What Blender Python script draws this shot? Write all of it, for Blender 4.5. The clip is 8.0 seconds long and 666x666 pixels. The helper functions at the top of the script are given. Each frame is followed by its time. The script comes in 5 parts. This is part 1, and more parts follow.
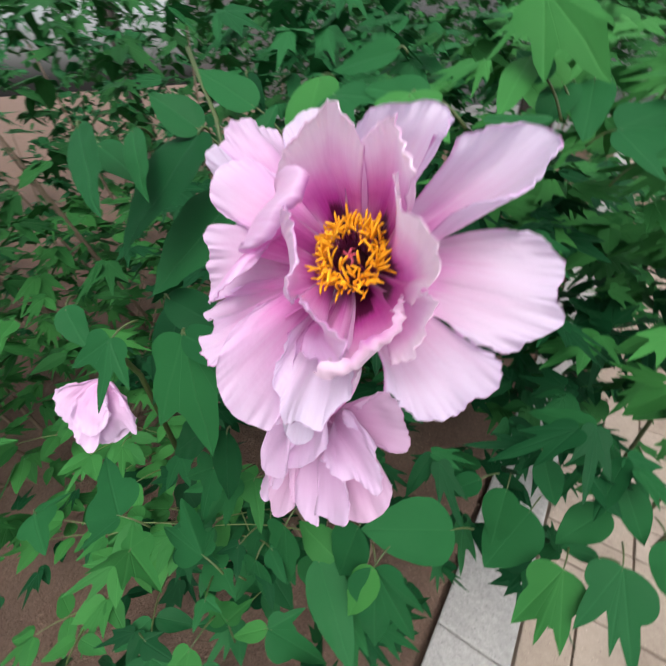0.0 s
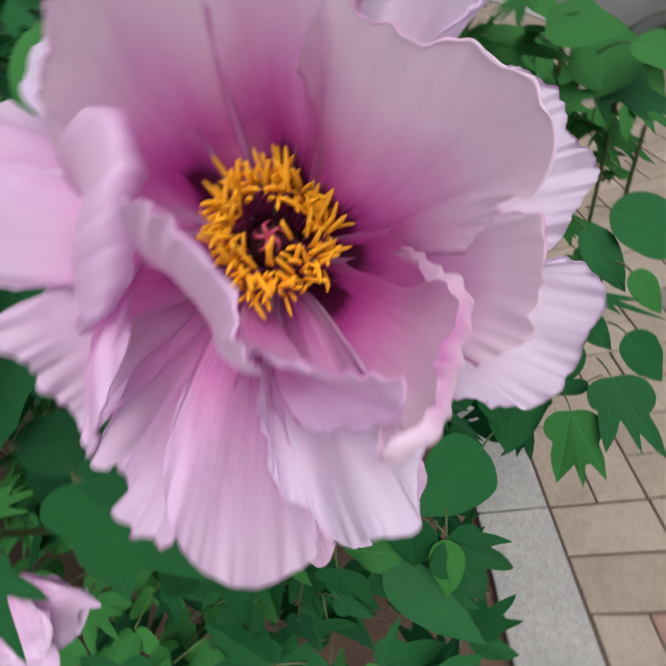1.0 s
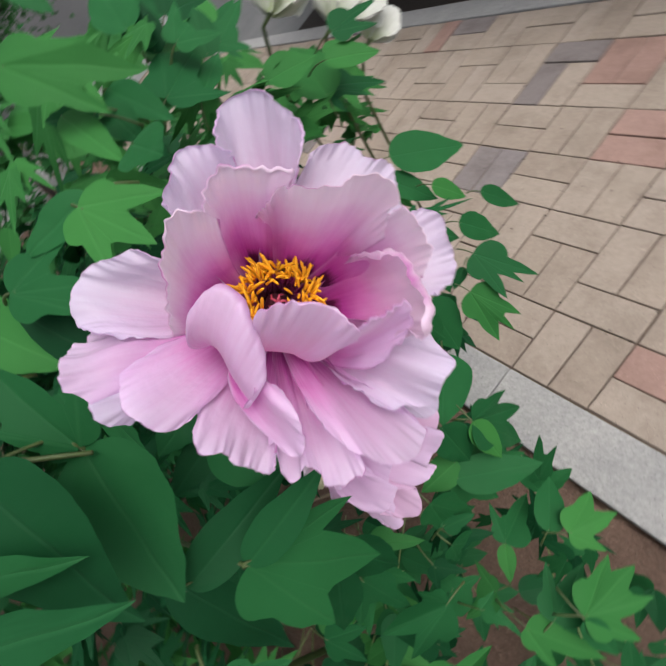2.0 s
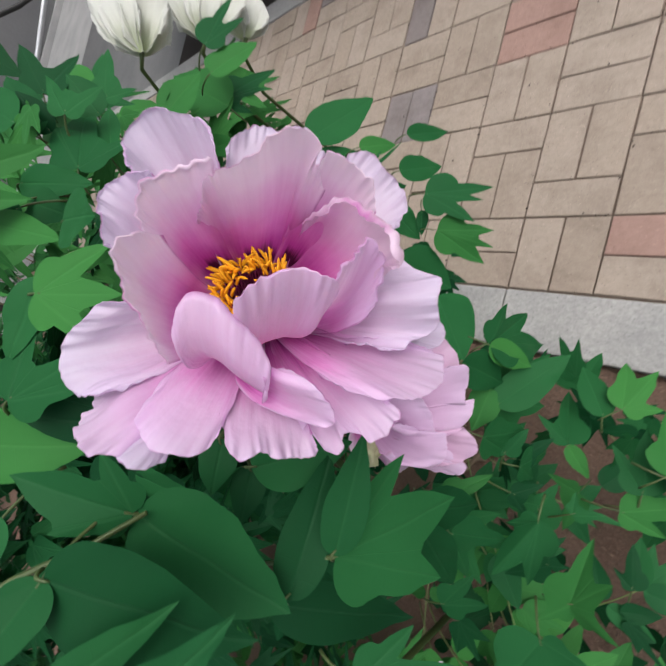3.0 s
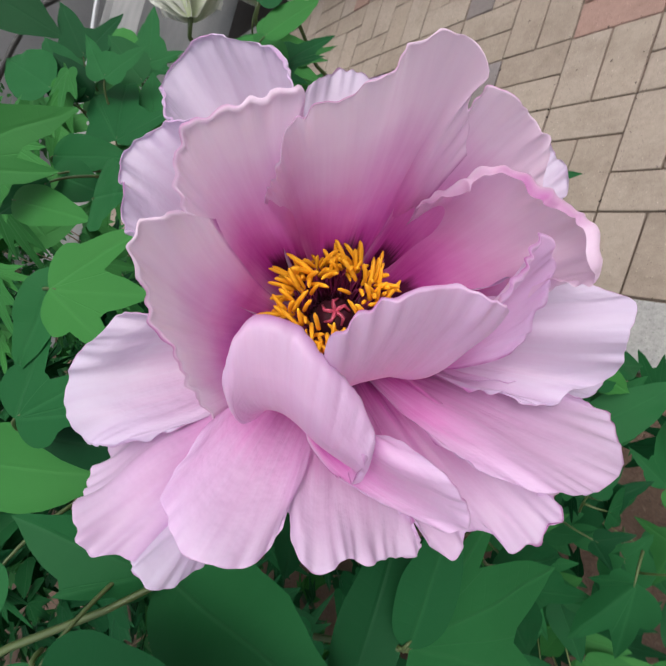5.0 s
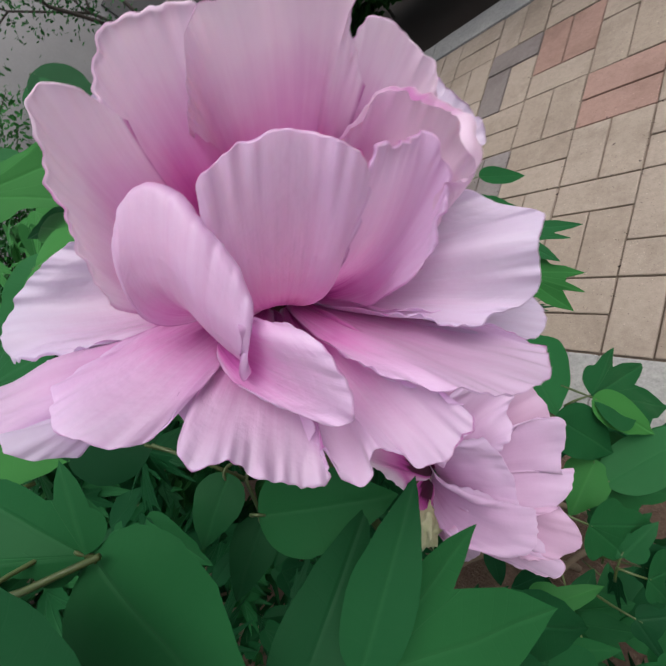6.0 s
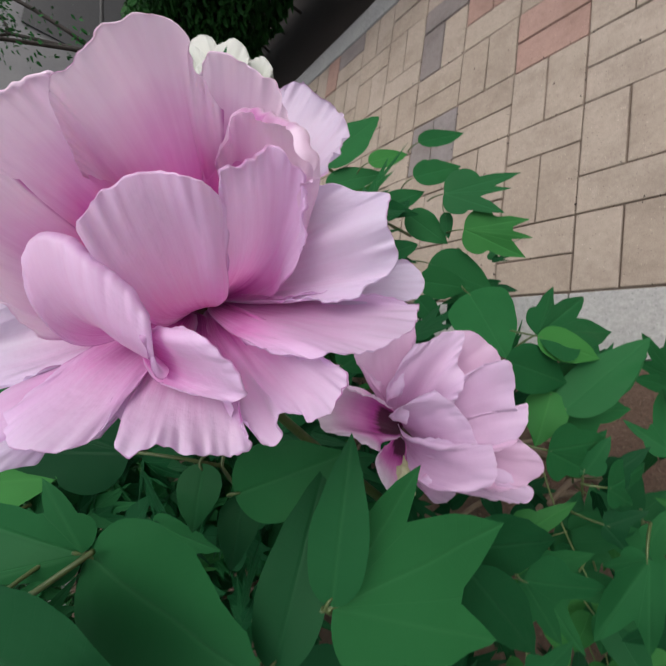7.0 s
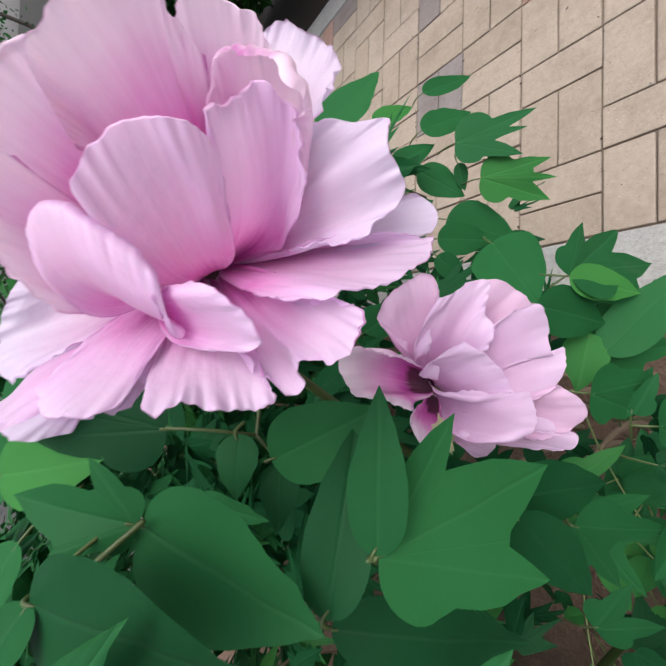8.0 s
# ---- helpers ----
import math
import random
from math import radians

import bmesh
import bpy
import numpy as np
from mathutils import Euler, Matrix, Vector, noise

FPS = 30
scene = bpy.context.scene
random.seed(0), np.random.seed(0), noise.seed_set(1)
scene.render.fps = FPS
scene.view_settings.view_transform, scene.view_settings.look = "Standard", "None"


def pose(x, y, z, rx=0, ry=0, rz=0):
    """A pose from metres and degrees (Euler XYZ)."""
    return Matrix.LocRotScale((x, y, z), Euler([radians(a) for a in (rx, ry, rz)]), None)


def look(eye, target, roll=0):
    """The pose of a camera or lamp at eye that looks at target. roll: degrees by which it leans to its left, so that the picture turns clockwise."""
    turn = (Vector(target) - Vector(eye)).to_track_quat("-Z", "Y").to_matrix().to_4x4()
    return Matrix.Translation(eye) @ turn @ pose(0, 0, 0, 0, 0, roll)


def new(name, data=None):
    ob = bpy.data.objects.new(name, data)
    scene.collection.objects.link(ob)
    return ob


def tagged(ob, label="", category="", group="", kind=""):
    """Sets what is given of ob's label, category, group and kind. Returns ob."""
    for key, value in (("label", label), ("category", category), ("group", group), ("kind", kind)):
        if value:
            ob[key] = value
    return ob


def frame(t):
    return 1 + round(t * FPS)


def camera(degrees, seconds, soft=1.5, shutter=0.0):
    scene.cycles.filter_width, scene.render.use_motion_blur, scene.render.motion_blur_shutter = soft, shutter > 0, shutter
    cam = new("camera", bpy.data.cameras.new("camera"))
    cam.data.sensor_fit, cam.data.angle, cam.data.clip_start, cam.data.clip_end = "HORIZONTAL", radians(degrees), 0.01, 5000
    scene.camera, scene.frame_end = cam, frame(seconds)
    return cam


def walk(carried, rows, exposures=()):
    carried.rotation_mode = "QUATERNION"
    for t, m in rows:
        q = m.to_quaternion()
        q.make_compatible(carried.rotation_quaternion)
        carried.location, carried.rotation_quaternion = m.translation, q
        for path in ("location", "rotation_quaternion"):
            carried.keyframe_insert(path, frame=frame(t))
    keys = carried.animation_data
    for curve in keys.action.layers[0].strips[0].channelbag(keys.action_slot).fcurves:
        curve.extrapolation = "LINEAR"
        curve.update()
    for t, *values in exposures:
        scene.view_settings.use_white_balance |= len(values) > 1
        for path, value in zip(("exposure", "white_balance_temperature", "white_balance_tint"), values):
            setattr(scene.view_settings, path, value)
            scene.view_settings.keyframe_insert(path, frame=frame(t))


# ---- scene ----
cam = camera(83.12, 8.0, soft=1.7, shutter=0.45)
PATH = [
    (0, (0.3732, -0.1394, 1.0388), (-0.2885, -0.6206, 0.4639), -2.89),
    (0.5, (0.375, -0.1742, 1.0109), (-0.3131, -0.5457, 0.3876), -11.76),
    (1, (0.3215, -0.197, 1.0125), (-0.3731, -0.4261, 0.3306), -24.58),
    (1.2, (0.3061, -0.1909, 1.0227), (-0.3547, -0.4125, 0.3056), -33.21),
    (2.5, (0.3993, -0.2512, 1.0887), (-0.2604, -0.1526, 0.3436), -61.76),
    (3, (0.3758, -0.243, 1.0679), (-0.2963, -0.2407, 0.3275), -75.82),
    (3.5, (0.3396, -0.2276, 1.0465), (-0.3508, -0.2818, 0.3251), -83.14),
    (4, (0.3144, -0.2279, 1.0495), (-0.3903, -0.3227, 0.3464), -84.06),
    (5.3, (0.3189, -0.2454, 1.0459), (-0.4224, -0.2207, 0.3751), -69.55),
    (5.5, (0.3298, -0.2597, 1.0371), (-0.4533, -0.1843, 0.4198), -66.11),
    (6, (0.3467, -0.2718, 1.01), (-0.4598, -0.1389, 0.434), -66.26),
    (6.5, (0.3706, -0.2676, 1.0093), (-0.4312, -0.116, 0.4312), -70.05),
    (7, (0.3815, -0.2674, 0.9983), (-0.4116, -0.1727, 0.3966), -78.12),
    (7.5, (0.387, -0.2832, 1.0032), (-0.462, -0.2567, 0.4755), -85.14),
    (8, (0.3801, -0.2786, 0.9916), (-0.4537, -0.2432, 0.4407), -87.03),
]
walk(cam, [(t, look(eye, target, roll)) for t, eye, target, roll in PATH],
     exposures=[(0.0, 0.72), (0.5, 0.56), (1.0, 0.20), (2.5, 0.46), (4.0, 0.22), (5.5, 0.40), (6.0, 0.26), (7.0, 0.27), (7.5, 0.64), (8.0, 0.72)])

# ---- light: overcast daylight ----
world = bpy.data.worlds.new("sky")
scene.world = world
world.use_nodes = True
wn = world.node_tree.nodes
sky = wn.new("ShaderNodeTexSky")
sky.sky_type, sky.sun_disc = "NISHITA", False
sky.sun_elevation, sky.sun_rotation = radians(60), radians(51)
sky.air_density, sky.dust_density, sky.ozone_density = 1.0, 6.0, 1.0
hue = wn.new("ShaderNodeHueSaturation")
hue.inputs["Saturation"].default_value = 0.35
world.node_tree.links.new(sky.outputs[0], hue.inputs["Color"])
world.node_tree.links.new(hue.outputs[0], wn["Background"].inputs[0])
wn["Background"].inputs[1].default_value = 0.16
sun = bpy.data.lights.new("sun", "SUN")
sun.energy, sun.angle, sun.color = 0.5, radians(70), (1.0, 0.97, 0.93)
sun_ob = new("sun", sun)
sun_ob.matrix_world = look((0, 0, 9), (-2.2, -1.8, 4), 0)

# ---- helpers ----
rnd = random.Random(7)


def part(name, bm, material, parent=None, label="", smooth=True):
    me = bpy.data.meshes.new(name)
    bm.to_mesh(me)
    bm.free()
    for p in me.polygons:
        p.use_smooth = smooth
    for m in (material if isinstance(material, (list, tuple)) else [material]):
        me.materials.append(m)
    ob = new(name, me)
    if parent:
        ob.parent = parent
    if label:
        ob["label"] = label
    return ob


def from_arrays(name, verts, faces, material, parent=None, uvs=None, smooth=True):
    me = bpy.data.meshes.new(name)
    me.from_pydata([tuple(v) for v in verts], [], [tuple(q) for q in faces])
    if uvs is not None:
        layer = me.uv_layers.new(name="UVMap")
        idx = np.empty(len(me.loops), dtype=np.int32)
        me.loops.foreach_get("vertex_index", idx)
        layer.data.foreach_set("uv", np.asarray(uvs, dtype=np.float32)[idx].ravel())
    me.polygons.foreach_set("use_smooth", [smooth] * len(me.polygons))
    me.materials.append(material)
    me.update()
    if parent is None and name.startswith("_"):
        return me
    ob = new(name, me)
    if parent:
        ob.parent = parent
    return ob


def box(bm, lo, hi, bevel=0.0, seg=2):
    r = bmesh.ops.create_cube(bm, size=1)
    for v in r["verts"]:
        v.co = Vector([lo[i] + (v.co[i] + 0.5) * (hi[i] - lo[i]) for i in range(3)])
    if bevel:
        es = list({e for v in r["verts"] for e in v.link_edges})
        bmesh.ops.bevel(bm, geom=es, offset=bevel, segments=seg, affect="EDGES", profile=0.6)


def tube(bm, pts, radii, sides=7):
    """A tapered round stem along points."""
    pts = [Vector(p) for p in pts]
    rings = []
    side = None
    for i, p in enumerate(pts):
        t = (pts[min(i + 1, len(pts) - 1)] - pts[max(i - 1, 0)]).normalized()
        if side is None:
            side = t.orthogonal().normalized()
        side = (side - t * side.dot(t)).normalized()
        up = t.cross(side)
        r = radii[i] if isinstance(radii, (list, tuple)) else radii
        rings.append([bm.verts.new(p + (side * math.cos(a) + up * math.sin(a)) * r)
                      for a in (2 * math.pi * k / sides for k in range(sides))])
    for a, b in zip(rings, rings[1:]):
        for k in range(sides):
            bm.faces.new((a[k], a[(k + 1) % sides], b[(k + 1) % sides], b[k]))
    bm.faces.new(rings[0][::-1])
    bm.faces.new(rings[-1])


def bend(a, b, sag, n=7):
    """Points from a to b on an arch whose middle is moved by sag."""
    a, b, s = Vector(a), Vector(b), Vector(sag)
    return [a.lerp(b, k / n) + s * (4 * (k / n) * (1 - k / n)) for k in range(n + 1)]


# ---- materials ----
def shader(name):
    m = bpy.data.materials.new(name)
    m.use_nodes = True
    nt = m.node_tree
    return m, nt, nt.nodes["Principled BSDF"], nt.nodes["Material Output"]


def N(nt, kind, **values):
    n = nt.nodes.new("ShaderNode" + kind)
    for k, v in values.items():
        n.inputs[k.replace("_", " ")].default_value = v
    return n


def ramp(nt, stops):
    n = nt.nodes.new("ShaderNodeValToRGB")
    e = n.color_ramp.elements
    while len(e) < len(stops):
        e.new(0.5)
    for el, (p, c) in zip(e, stops):
        el.position, el.color = p, (*c, 1) if len(c) == 3 else c
    return n


def mixc(nt, a, b, fac, mode="MIX"):
    n = nt.nodes.new("ShaderNodeMix")
    n.data_type, n.blend_type = "RGBA", mode
    for sock, v in ((n.inputs[6], a), (n.inputs[7], b), (n.inputs[0], fac)):
        if hasattr(v, "links"):
            nt.links.new(v, sock)
        elif isinstance(v, (tuple, list)):
            sock.default_value = (*v, 1)
        else:
            sock.default_value = v
    return n.outputs[2]


def math_node(nt, op, a, b=0.0):
    n = nt.nodes.new("ShaderNodeMath")
    n.operation = op
    for sock, v in zip(n.inputs, (a, b)):
        if hasattr(v, "links"):
            nt.links.new(v, sock)
        else:
            sock.default_value = v
    return n.outputs[0]


def bump(nt, bsdf, height, strength=0.3, distance=0.002):
    b = N(nt, "Bump", Strength=strength, Distance=distance)
    nt.links.new(height, b.inputs["Height"])
    nt.links.new(b.outputs[0], bsdf.inputs["Normal"])


def translucent(nt, bsdf, out, colour, share):
    tr = nt.nodes.new("ShaderNodeBsdfTranslucent")
    mx = nt.nodes.new("ShaderNodeMixShader")
    mx.inputs[0].default_value = share
    nt.links.new(colour, tr.inputs[0])
    nt.links.new(bsdf.outputs[0], mx.inputs[1])
    nt.links.new(tr.outputs[0], mx.inputs[2])
    nt.links.new(mx.outputs[0], out.inputs[0])


def petal_material(name, stops, rim, streak=0.28, share=0.42, crepe=0.28):
    """Pigment along the petal (UV y), with fine veins running lengthways and a tinted rim."""
    m, nt, bsdf, out = shader(name)
    uv = nt.nodes.new("ShaderNodeUVMap")
    sep = nt.nodes.new("ShaderNodeSeparateXYZ")
    nt.links.new(uv.outputs[0], sep.inputs[0])
    mp = N(nt, "Mapping")
    mp.inputs["Scale"].default_value = (34, 2.2, 1)
    nt.links.new(uv.outputs[0], mp.inputs[0])
    vein = N(nt, "TexNoise", Scale=1.0, Detail=5.0, Roughness=0.6)
    nt.links.new(mp.outputs[0], vein.inputs["Vector"])
    blotch = N(nt, "TexNoise", Scale=3.5, Detail=3.0)
    nt.links.new(uv.outputs[0], blotch.inputs["Vector"])
    wob = math_node(nt, "MULTIPLY_ADD", vein.outputs[0], 0.26 * streak)
    wob.node.inputs[2].default_value = -0.13 * streak
    b2 = math_node(nt, "MULTIPLY_ADD", blotch.outputs[0], 0.24)
    b2.node.inputs[2].default_value = -0.12
    dist = math_node(nt, "ABSOLUTE", math_node(nt, "SUBTRACT", sep.outputs[0], 0.5))
    low_u = ramp(nt, [(0.05, (1, 1, 1)), (0.42, (0, 0, 0))])
    nt.links.new(sep.outputs[1], low_u.inputs[0])
    feather = math_node(nt, "MULTIPLY", math_node(nt, "SUBTRACT", vein.outputs[0], 0.5), 0.22)
    clear_side = math_node(nt, "MULTIPLY", math_node(nt, "ADD", math_node(nt, "MULTIPLY", math_node(nt, "MULTIPLY", dist, dist), 3.4), feather), low_u.outputs[0])
    pos = math_node(nt, "ADD", math_node(nt, "ADD", math_node(nt, "ADD", sep.outputs[1], wob), b2), clear_side)
    col = ramp(nt, stops)
    nt.links.new(pos, col.inputs[0])
    edge = math_node(nt, "MAXIMUM", math_node(nt, "MULTIPLY", dist, 2.0), sep.outputs[1])
    er = ramp(nt, [(0.940, (0, 0, 0)), (0.99, (1, 1, 1))])
    nt.links.new(math_node(nt, "ADD", edge, math_node(nt, "MULTIPLY", wob, 0.15)), er.inputs[0])
    patch = ramp(nt, [(0.38, (0.12, 0.12, 0.12)), (0.58, (0.85, 0.85, 0.85))])
    nt.links.new(blotch.outputs[0], patch.inputs[0])
    fac = math_node(nt, "MULTIPLY", er.outputs[0], patch.outputs[0])
    c = mixc(nt, col.outputs[0], rim, fac)
    pale = ramp(nt, [(0.30, (0.98, 0.965, 0.98)), (0.50, (1, 1, 1)), (0.70, (1.015, 1.03, 1.02))])
    nt.links.new(vein.outputs[0], pale.inputs[0])
    c = mixc(nt, c, pale.outputs[0], 1.0, "MULTIPLY")
    spot = N(nt, "TexVoronoi", Scale=7.0)
    nt.links.new(uv.outputs[0], spot.inputs["Vector"])
    dot = ramp(nt, [(0.0, (1, 1, 1)), (0.012, (1, 1, 1)), (0.02, (0, 0, 0))])
    nt.links.new(spot.outputs["Distance"], dot.inputs[0])
    pick = nt.nodes.new("ShaderNodeSeparateColor")
    nt.links.new(spot.outputs["Color"], pick.inputs[0])
    rare = ramp(nt, [(0.93, (0, 0, 0)), (0.95, (1, 1, 1))])
    nt.links.new(pick.outputs[0], rare.inputs[0])
    c = mixc(nt, c, (0.16, 0.05, 0.09), math_node(nt, "MULTIPLY", dot.outputs[0], math_node(nt, "MULTIPLY", rare.outputs[0], 0.7)))
    nt.links.new(c, bsdf.inputs["Base Color"])
    bsdf.inputs["Roughness"].default_value = 0.38
    bsdf.inputs["Specular IOR Level"].default_value = 0.45
    bsdf.inputs["Sheen Weight"].default_value = 0.25
    bsdf.inputs["Sheen Roughness"].default_value = 0.4
    # veins stand out near the foot and melt into a satin sheen above
    low = ramp(nt, [(0.15, (1, 1, 1)), (0.7, (0.32, 0.32, 0.32))])
    nt.links.new(sep.outputs[1], low.inputs[0])
    soft = N(nt, "TexNoise", Scale=9.0, Detail=3.0)
    nt.links.new(uv.outputs[0], soft.inputs["Vector"])
    relief_h = math_node(nt, "ADD", math_node(nt, "MULTIPLY", vein.outputs[0], low.outputs[0]), math_node(nt, "MULTIPLY", soft.outputs[0], 1.4))
    bump(nt, bsdf, relief_h, crepe, 0.0014)
    translucent(nt, bsdf, out, c, share)
    return m


def leaf_material(name, dark, light, gloss=0.42):
    m, nt, bsdf, out = shader(name)
    uv = nt.nodes.new("ShaderNodeUVMap")
    sep = nt.nodes.new("ShaderNodeSeparateXYZ")
    nt.links.new(uv.outputs[0], sep.inputs[0])
    off = math_node(nt, "ABSOLUTE", math_node(nt, "SUBTRACT", sep.outputs[0], 0.5))
    mid = ramp(nt, [(0.0, (1, 1, 1)), (0.013, (0, 0, 0))])
    nt.links.new(off, mid.inputs[0])
    ph = math_node(nt, "SUBTRACT", math_node(nt, "MULTIPLY", sep.outputs[1], 52.0), math_node(nt, "MULTIPLY", off, 46.0))
    side = math_node(nt, "SINE", ph)
    sr = ramp(nt, [(0.93, (0, 0, 0)), (1.0, (1, 1, 1))])
    nt.links.new(side, sr.inputs[0])
    veins = math_node(nt, "MAXIMUM", mid.outputs[0], math_node(nt, "MULTIPLY", sr.outputs[0], 0.06))
    info = nt.nodes.new("ShaderNodeObjectInfo")
    geo = nt.nodes.new("ShaderNodeNewGeometry")
    r = math_node(nt, "FRACT", math_node(nt, "ADD", info.outputs["Random"], geo.outputs["Random Per Island"]))
    blot = N(nt, "TexNoise", Scale=14.0, Detail=4.0)
    nt.links.new(geo.outputs["Position"], blot.inputs["Vector"])
    fac = math_node(nt, "ADD", math_node(nt, "MULTIPLY", r, 0.6), math_node(nt, "MULTIPLY", blot.outputs[0], 0.4))
    c = mixc(nt, dark, light, fac)
    pale = tuple(min(1.0, v * 1.3 + 0.02) for v in light)
    c = mixc(nt, c, pale, math_node(nt, "MULTIPLY", veins, 0.14))
    nt.links.new(c, bsdf.inputs["Base Color"])
    bsdf.inputs["Roughness"].default_value = gloss
    bsdf.inputs["Specular IOR Level"].default_value = 0.06
    h = math_node(nt, "SUBTRACT", math_node(nt, "MULTIPLY", blot.outputs[0], 0.25), veins)
    bump(nt, bsdf, h, 0.32, 0.0014)
    translucent(nt, bsdf, out, c, 0.14)
    return m


def grainy(name, a, b, scale, rough=0.85, strength=0.5, dist=0.003, speck=None, big=None, per_object=0.0):
    m, nt, bsdf, out = shader(name)
    geo = nt.nodes.new("ShaderNodeNewGeometry")
    n1 = N(nt, "TexNoise", Scale=scale, Detail=8.0, Roughness=0.7)
    n2 = N(nt, "TexNoise", Scale=scale / 18, Detail=4.0)
    nt.links.new(geo.outputs["Position"], n1.inputs["Vector"])
    nt.links.new(geo.outputs["Position"], n2.inputs["Vector"])
    c = mixc(nt, a, b, n1.outputs[0])
    rr = ramp(nt, [(0.35, (0.86, 0.86, 0.86)), (0.7, (1.05, 1.04, 1.02))])
    nt.links.new(n2.outputs[0], rr.inputs[0])
    c = mixc(nt, c, rr.outputs[0], 1.0, "MULTIPLY")
    if speck:
        v = N(nt, "TexVoronoi", Scale=scale * 0.9)
        nt.links.new(geo.outputs["Position"], v.inputs["Vector"])
        sr = ramp(nt, [(0.0, (1, 1, 1)), (speck[1], (0, 0, 0))])
        nt.links.new(v.outputs["Distance"], sr.inputs[0])
        c = mixc(nt, c, speck[0], math_node(nt, "MULTIPLY", sr.outputs[0], 0.7))
    if per_object:
        info = nt.nodes.new("ShaderNodeObjectInfo")
        vr = ramp(nt, [(0.0, (1 - per_object,) * 3), (1.0, (1 + per_object * 0.6,) * 3)])
        r = math_node(nt, "FRACT", math_node(nt, "ADD", info.outputs["Random"], geo.outputs["Random Per Island"]))
        nt.links.new(r, vr.inputs[0])
        c = mixc(nt, c, vr.outputs[0], 1.0, "MULTIPLY")
    nt.links.new(c, bsdf.inputs["Base Color"])
    bsdf.inputs["Roughness"].default_value = rough
    bump(nt, bsdf, n1.outputs[0], strength, dist)
    return m


def paver(name, a, b):
    """Cast concrete brick: fine sand grain, pale grit, dark pits, scuffs and a tone of its own."""
    m, nt, bsdf, out = shader(name)
    geo = nt.nodes.new("ShaderNodeNewGeometry")
    pos = geo.outputs["Position"]
    fine = N(nt, "TexNoise", Scale=420.0, Detail=6.0, Roughness=0.75)
    mid = N(nt, "TexNoise", Scale=60.0, Detail=8.0, Roughness=0.72)
    wide = N(nt, "TexNoise", Scale=7.0, Detail=5.0, Roughness=0.6)
    for n in (fine, mid, wide):
        nt.links.new(pos, n.inputs["Vector"])
    grain = ramp(nt, [(0.32, (0, 0, 0)), (0.68, (1, 1, 1))])
    nt.links.new(math_node(nt, "ADD", math_node(nt, "MULTIPLY", fine.outputs[0], 0.55), math_node(nt, "MULTIPLY", mid.outputs[0], 0.45)), grain.inputs[0])
    c = mixc(nt, tuple(v * 0.92 for v in a), tuple(v * 1.05 for v in b), grain.outputs[0])
    grit = N(nt, "TexVoronoi", Scale=230.0)
    nt.links.new(pos, grit.inputs["Vector"])
    sep = nt.nodes.new("ShaderNodeSeparateColor")
    nt.links.new(grit.outputs["Color"], sep.inputs[0])
    some = ramp(nt, [(0.90, (0, 0, 0)), (0.94, (1, 1, 1))])
    nt.links.new(sep.outputs[0], some.inputs[0])
    core = ramp(nt, [(0.08, (1, 1, 1)), (0.30, (0, 0, 0))])
    nt.links.new(grit.outputs["Distance"], core.inputs[0])
    c = mixc(nt, c, tuple(min(1, v * 1.55) for v in b), math_node(nt, "MULTIPLY", some.outputs[0], core.outputs[0]))
    few = ramp(nt, [(0.86, (0, 0, 0)), (0.89, (1, 1, 1))])
    nt.links.new(sep.outputs[1], few.inputs[0])
    c = mixc(nt, c, tuple(v * 0.42 for v in a), math_node(nt, "MULTIPLY", few.outputs[0], core.outputs[0]))
    stain = ramp(nt, [(0.36, (0.84, 0.83, 0.82)), (0.52, (1, 1, 1)), (0.75, (1.05, 1.04, 1.03))])
    nt.links.new(wide.outputs[0], stain.inputs[0])
    c = mixc(nt, c, stain.outputs[0], 1.0, "MULTIPLY")
    info = nt.nodes.new("ShaderNodeObjectInfo")
    tone = ramp(nt, [(0.0, (0.91, 0.90, 0.89)), (0.5, (1, 1, 1)), (1.0, (1.05, 1.06, 1.08))])
    nt.links.new(math_node(nt, "FRACT", math_node(nt, "ADD", info.outputs["Random"], geo.outputs["Random Per Island"])), tone.inputs[0])
    c = mixc(nt, c, tone.outputs[0], 1.0, "MULTIPLY")
    nt.links.new(c, bsdf.inputs["Base Color"])
    bsdf.inputs["Roughness"].default_value = 0.92
    bsdf.inputs["Specular IOR Level"].default_value = 0.25
    h = math_node(nt, "ADD", math_node(nt, "MULTIPLY", fine.outputs[0], 0.5), mid.outputs[0])
    bump(nt, bsdf, math_node(nt, "SUBTRACT", h, math_node(nt, "MULTIPLY", few.outputs[0], core.outputs[0])), 0.7, 0.0022)
    return m


PINK = petal_material("pink_petal", [(0.0, (0.051, 0.000, 0.020)), (0.25, (0.085, 0.002, 0.040)), (0.325, (0.48, 0.050, 0.32)),
                                     (0.48, (0.66, 0.190, 0.510)), (0.64, (0.73, 0.390, 0.640)), (0.80, (0.830, 0.625, 0.790)), (1.0, (0.870, 0.740, 0.860))],
                      (0.44, 0.09, 0.36), share=0.42)
PINK_OUT = petal_material("pale_pink_petal", [(0.0, (0.326, 0.049, 0.223)), (0.12, (0.50, 0.080, 0.360)), (0.26, (0.68, 0.160, 0.53)),
                                              (0.42, (0.79, 0.34, 0.68)), (0.62, (0.76, 0.47, 0.73)), (1.0, (0.78, 0.61, 0.83))],
                          (0.42, 0.08, 0.35), streak=0.9, share=0.47, crepe=0.5)
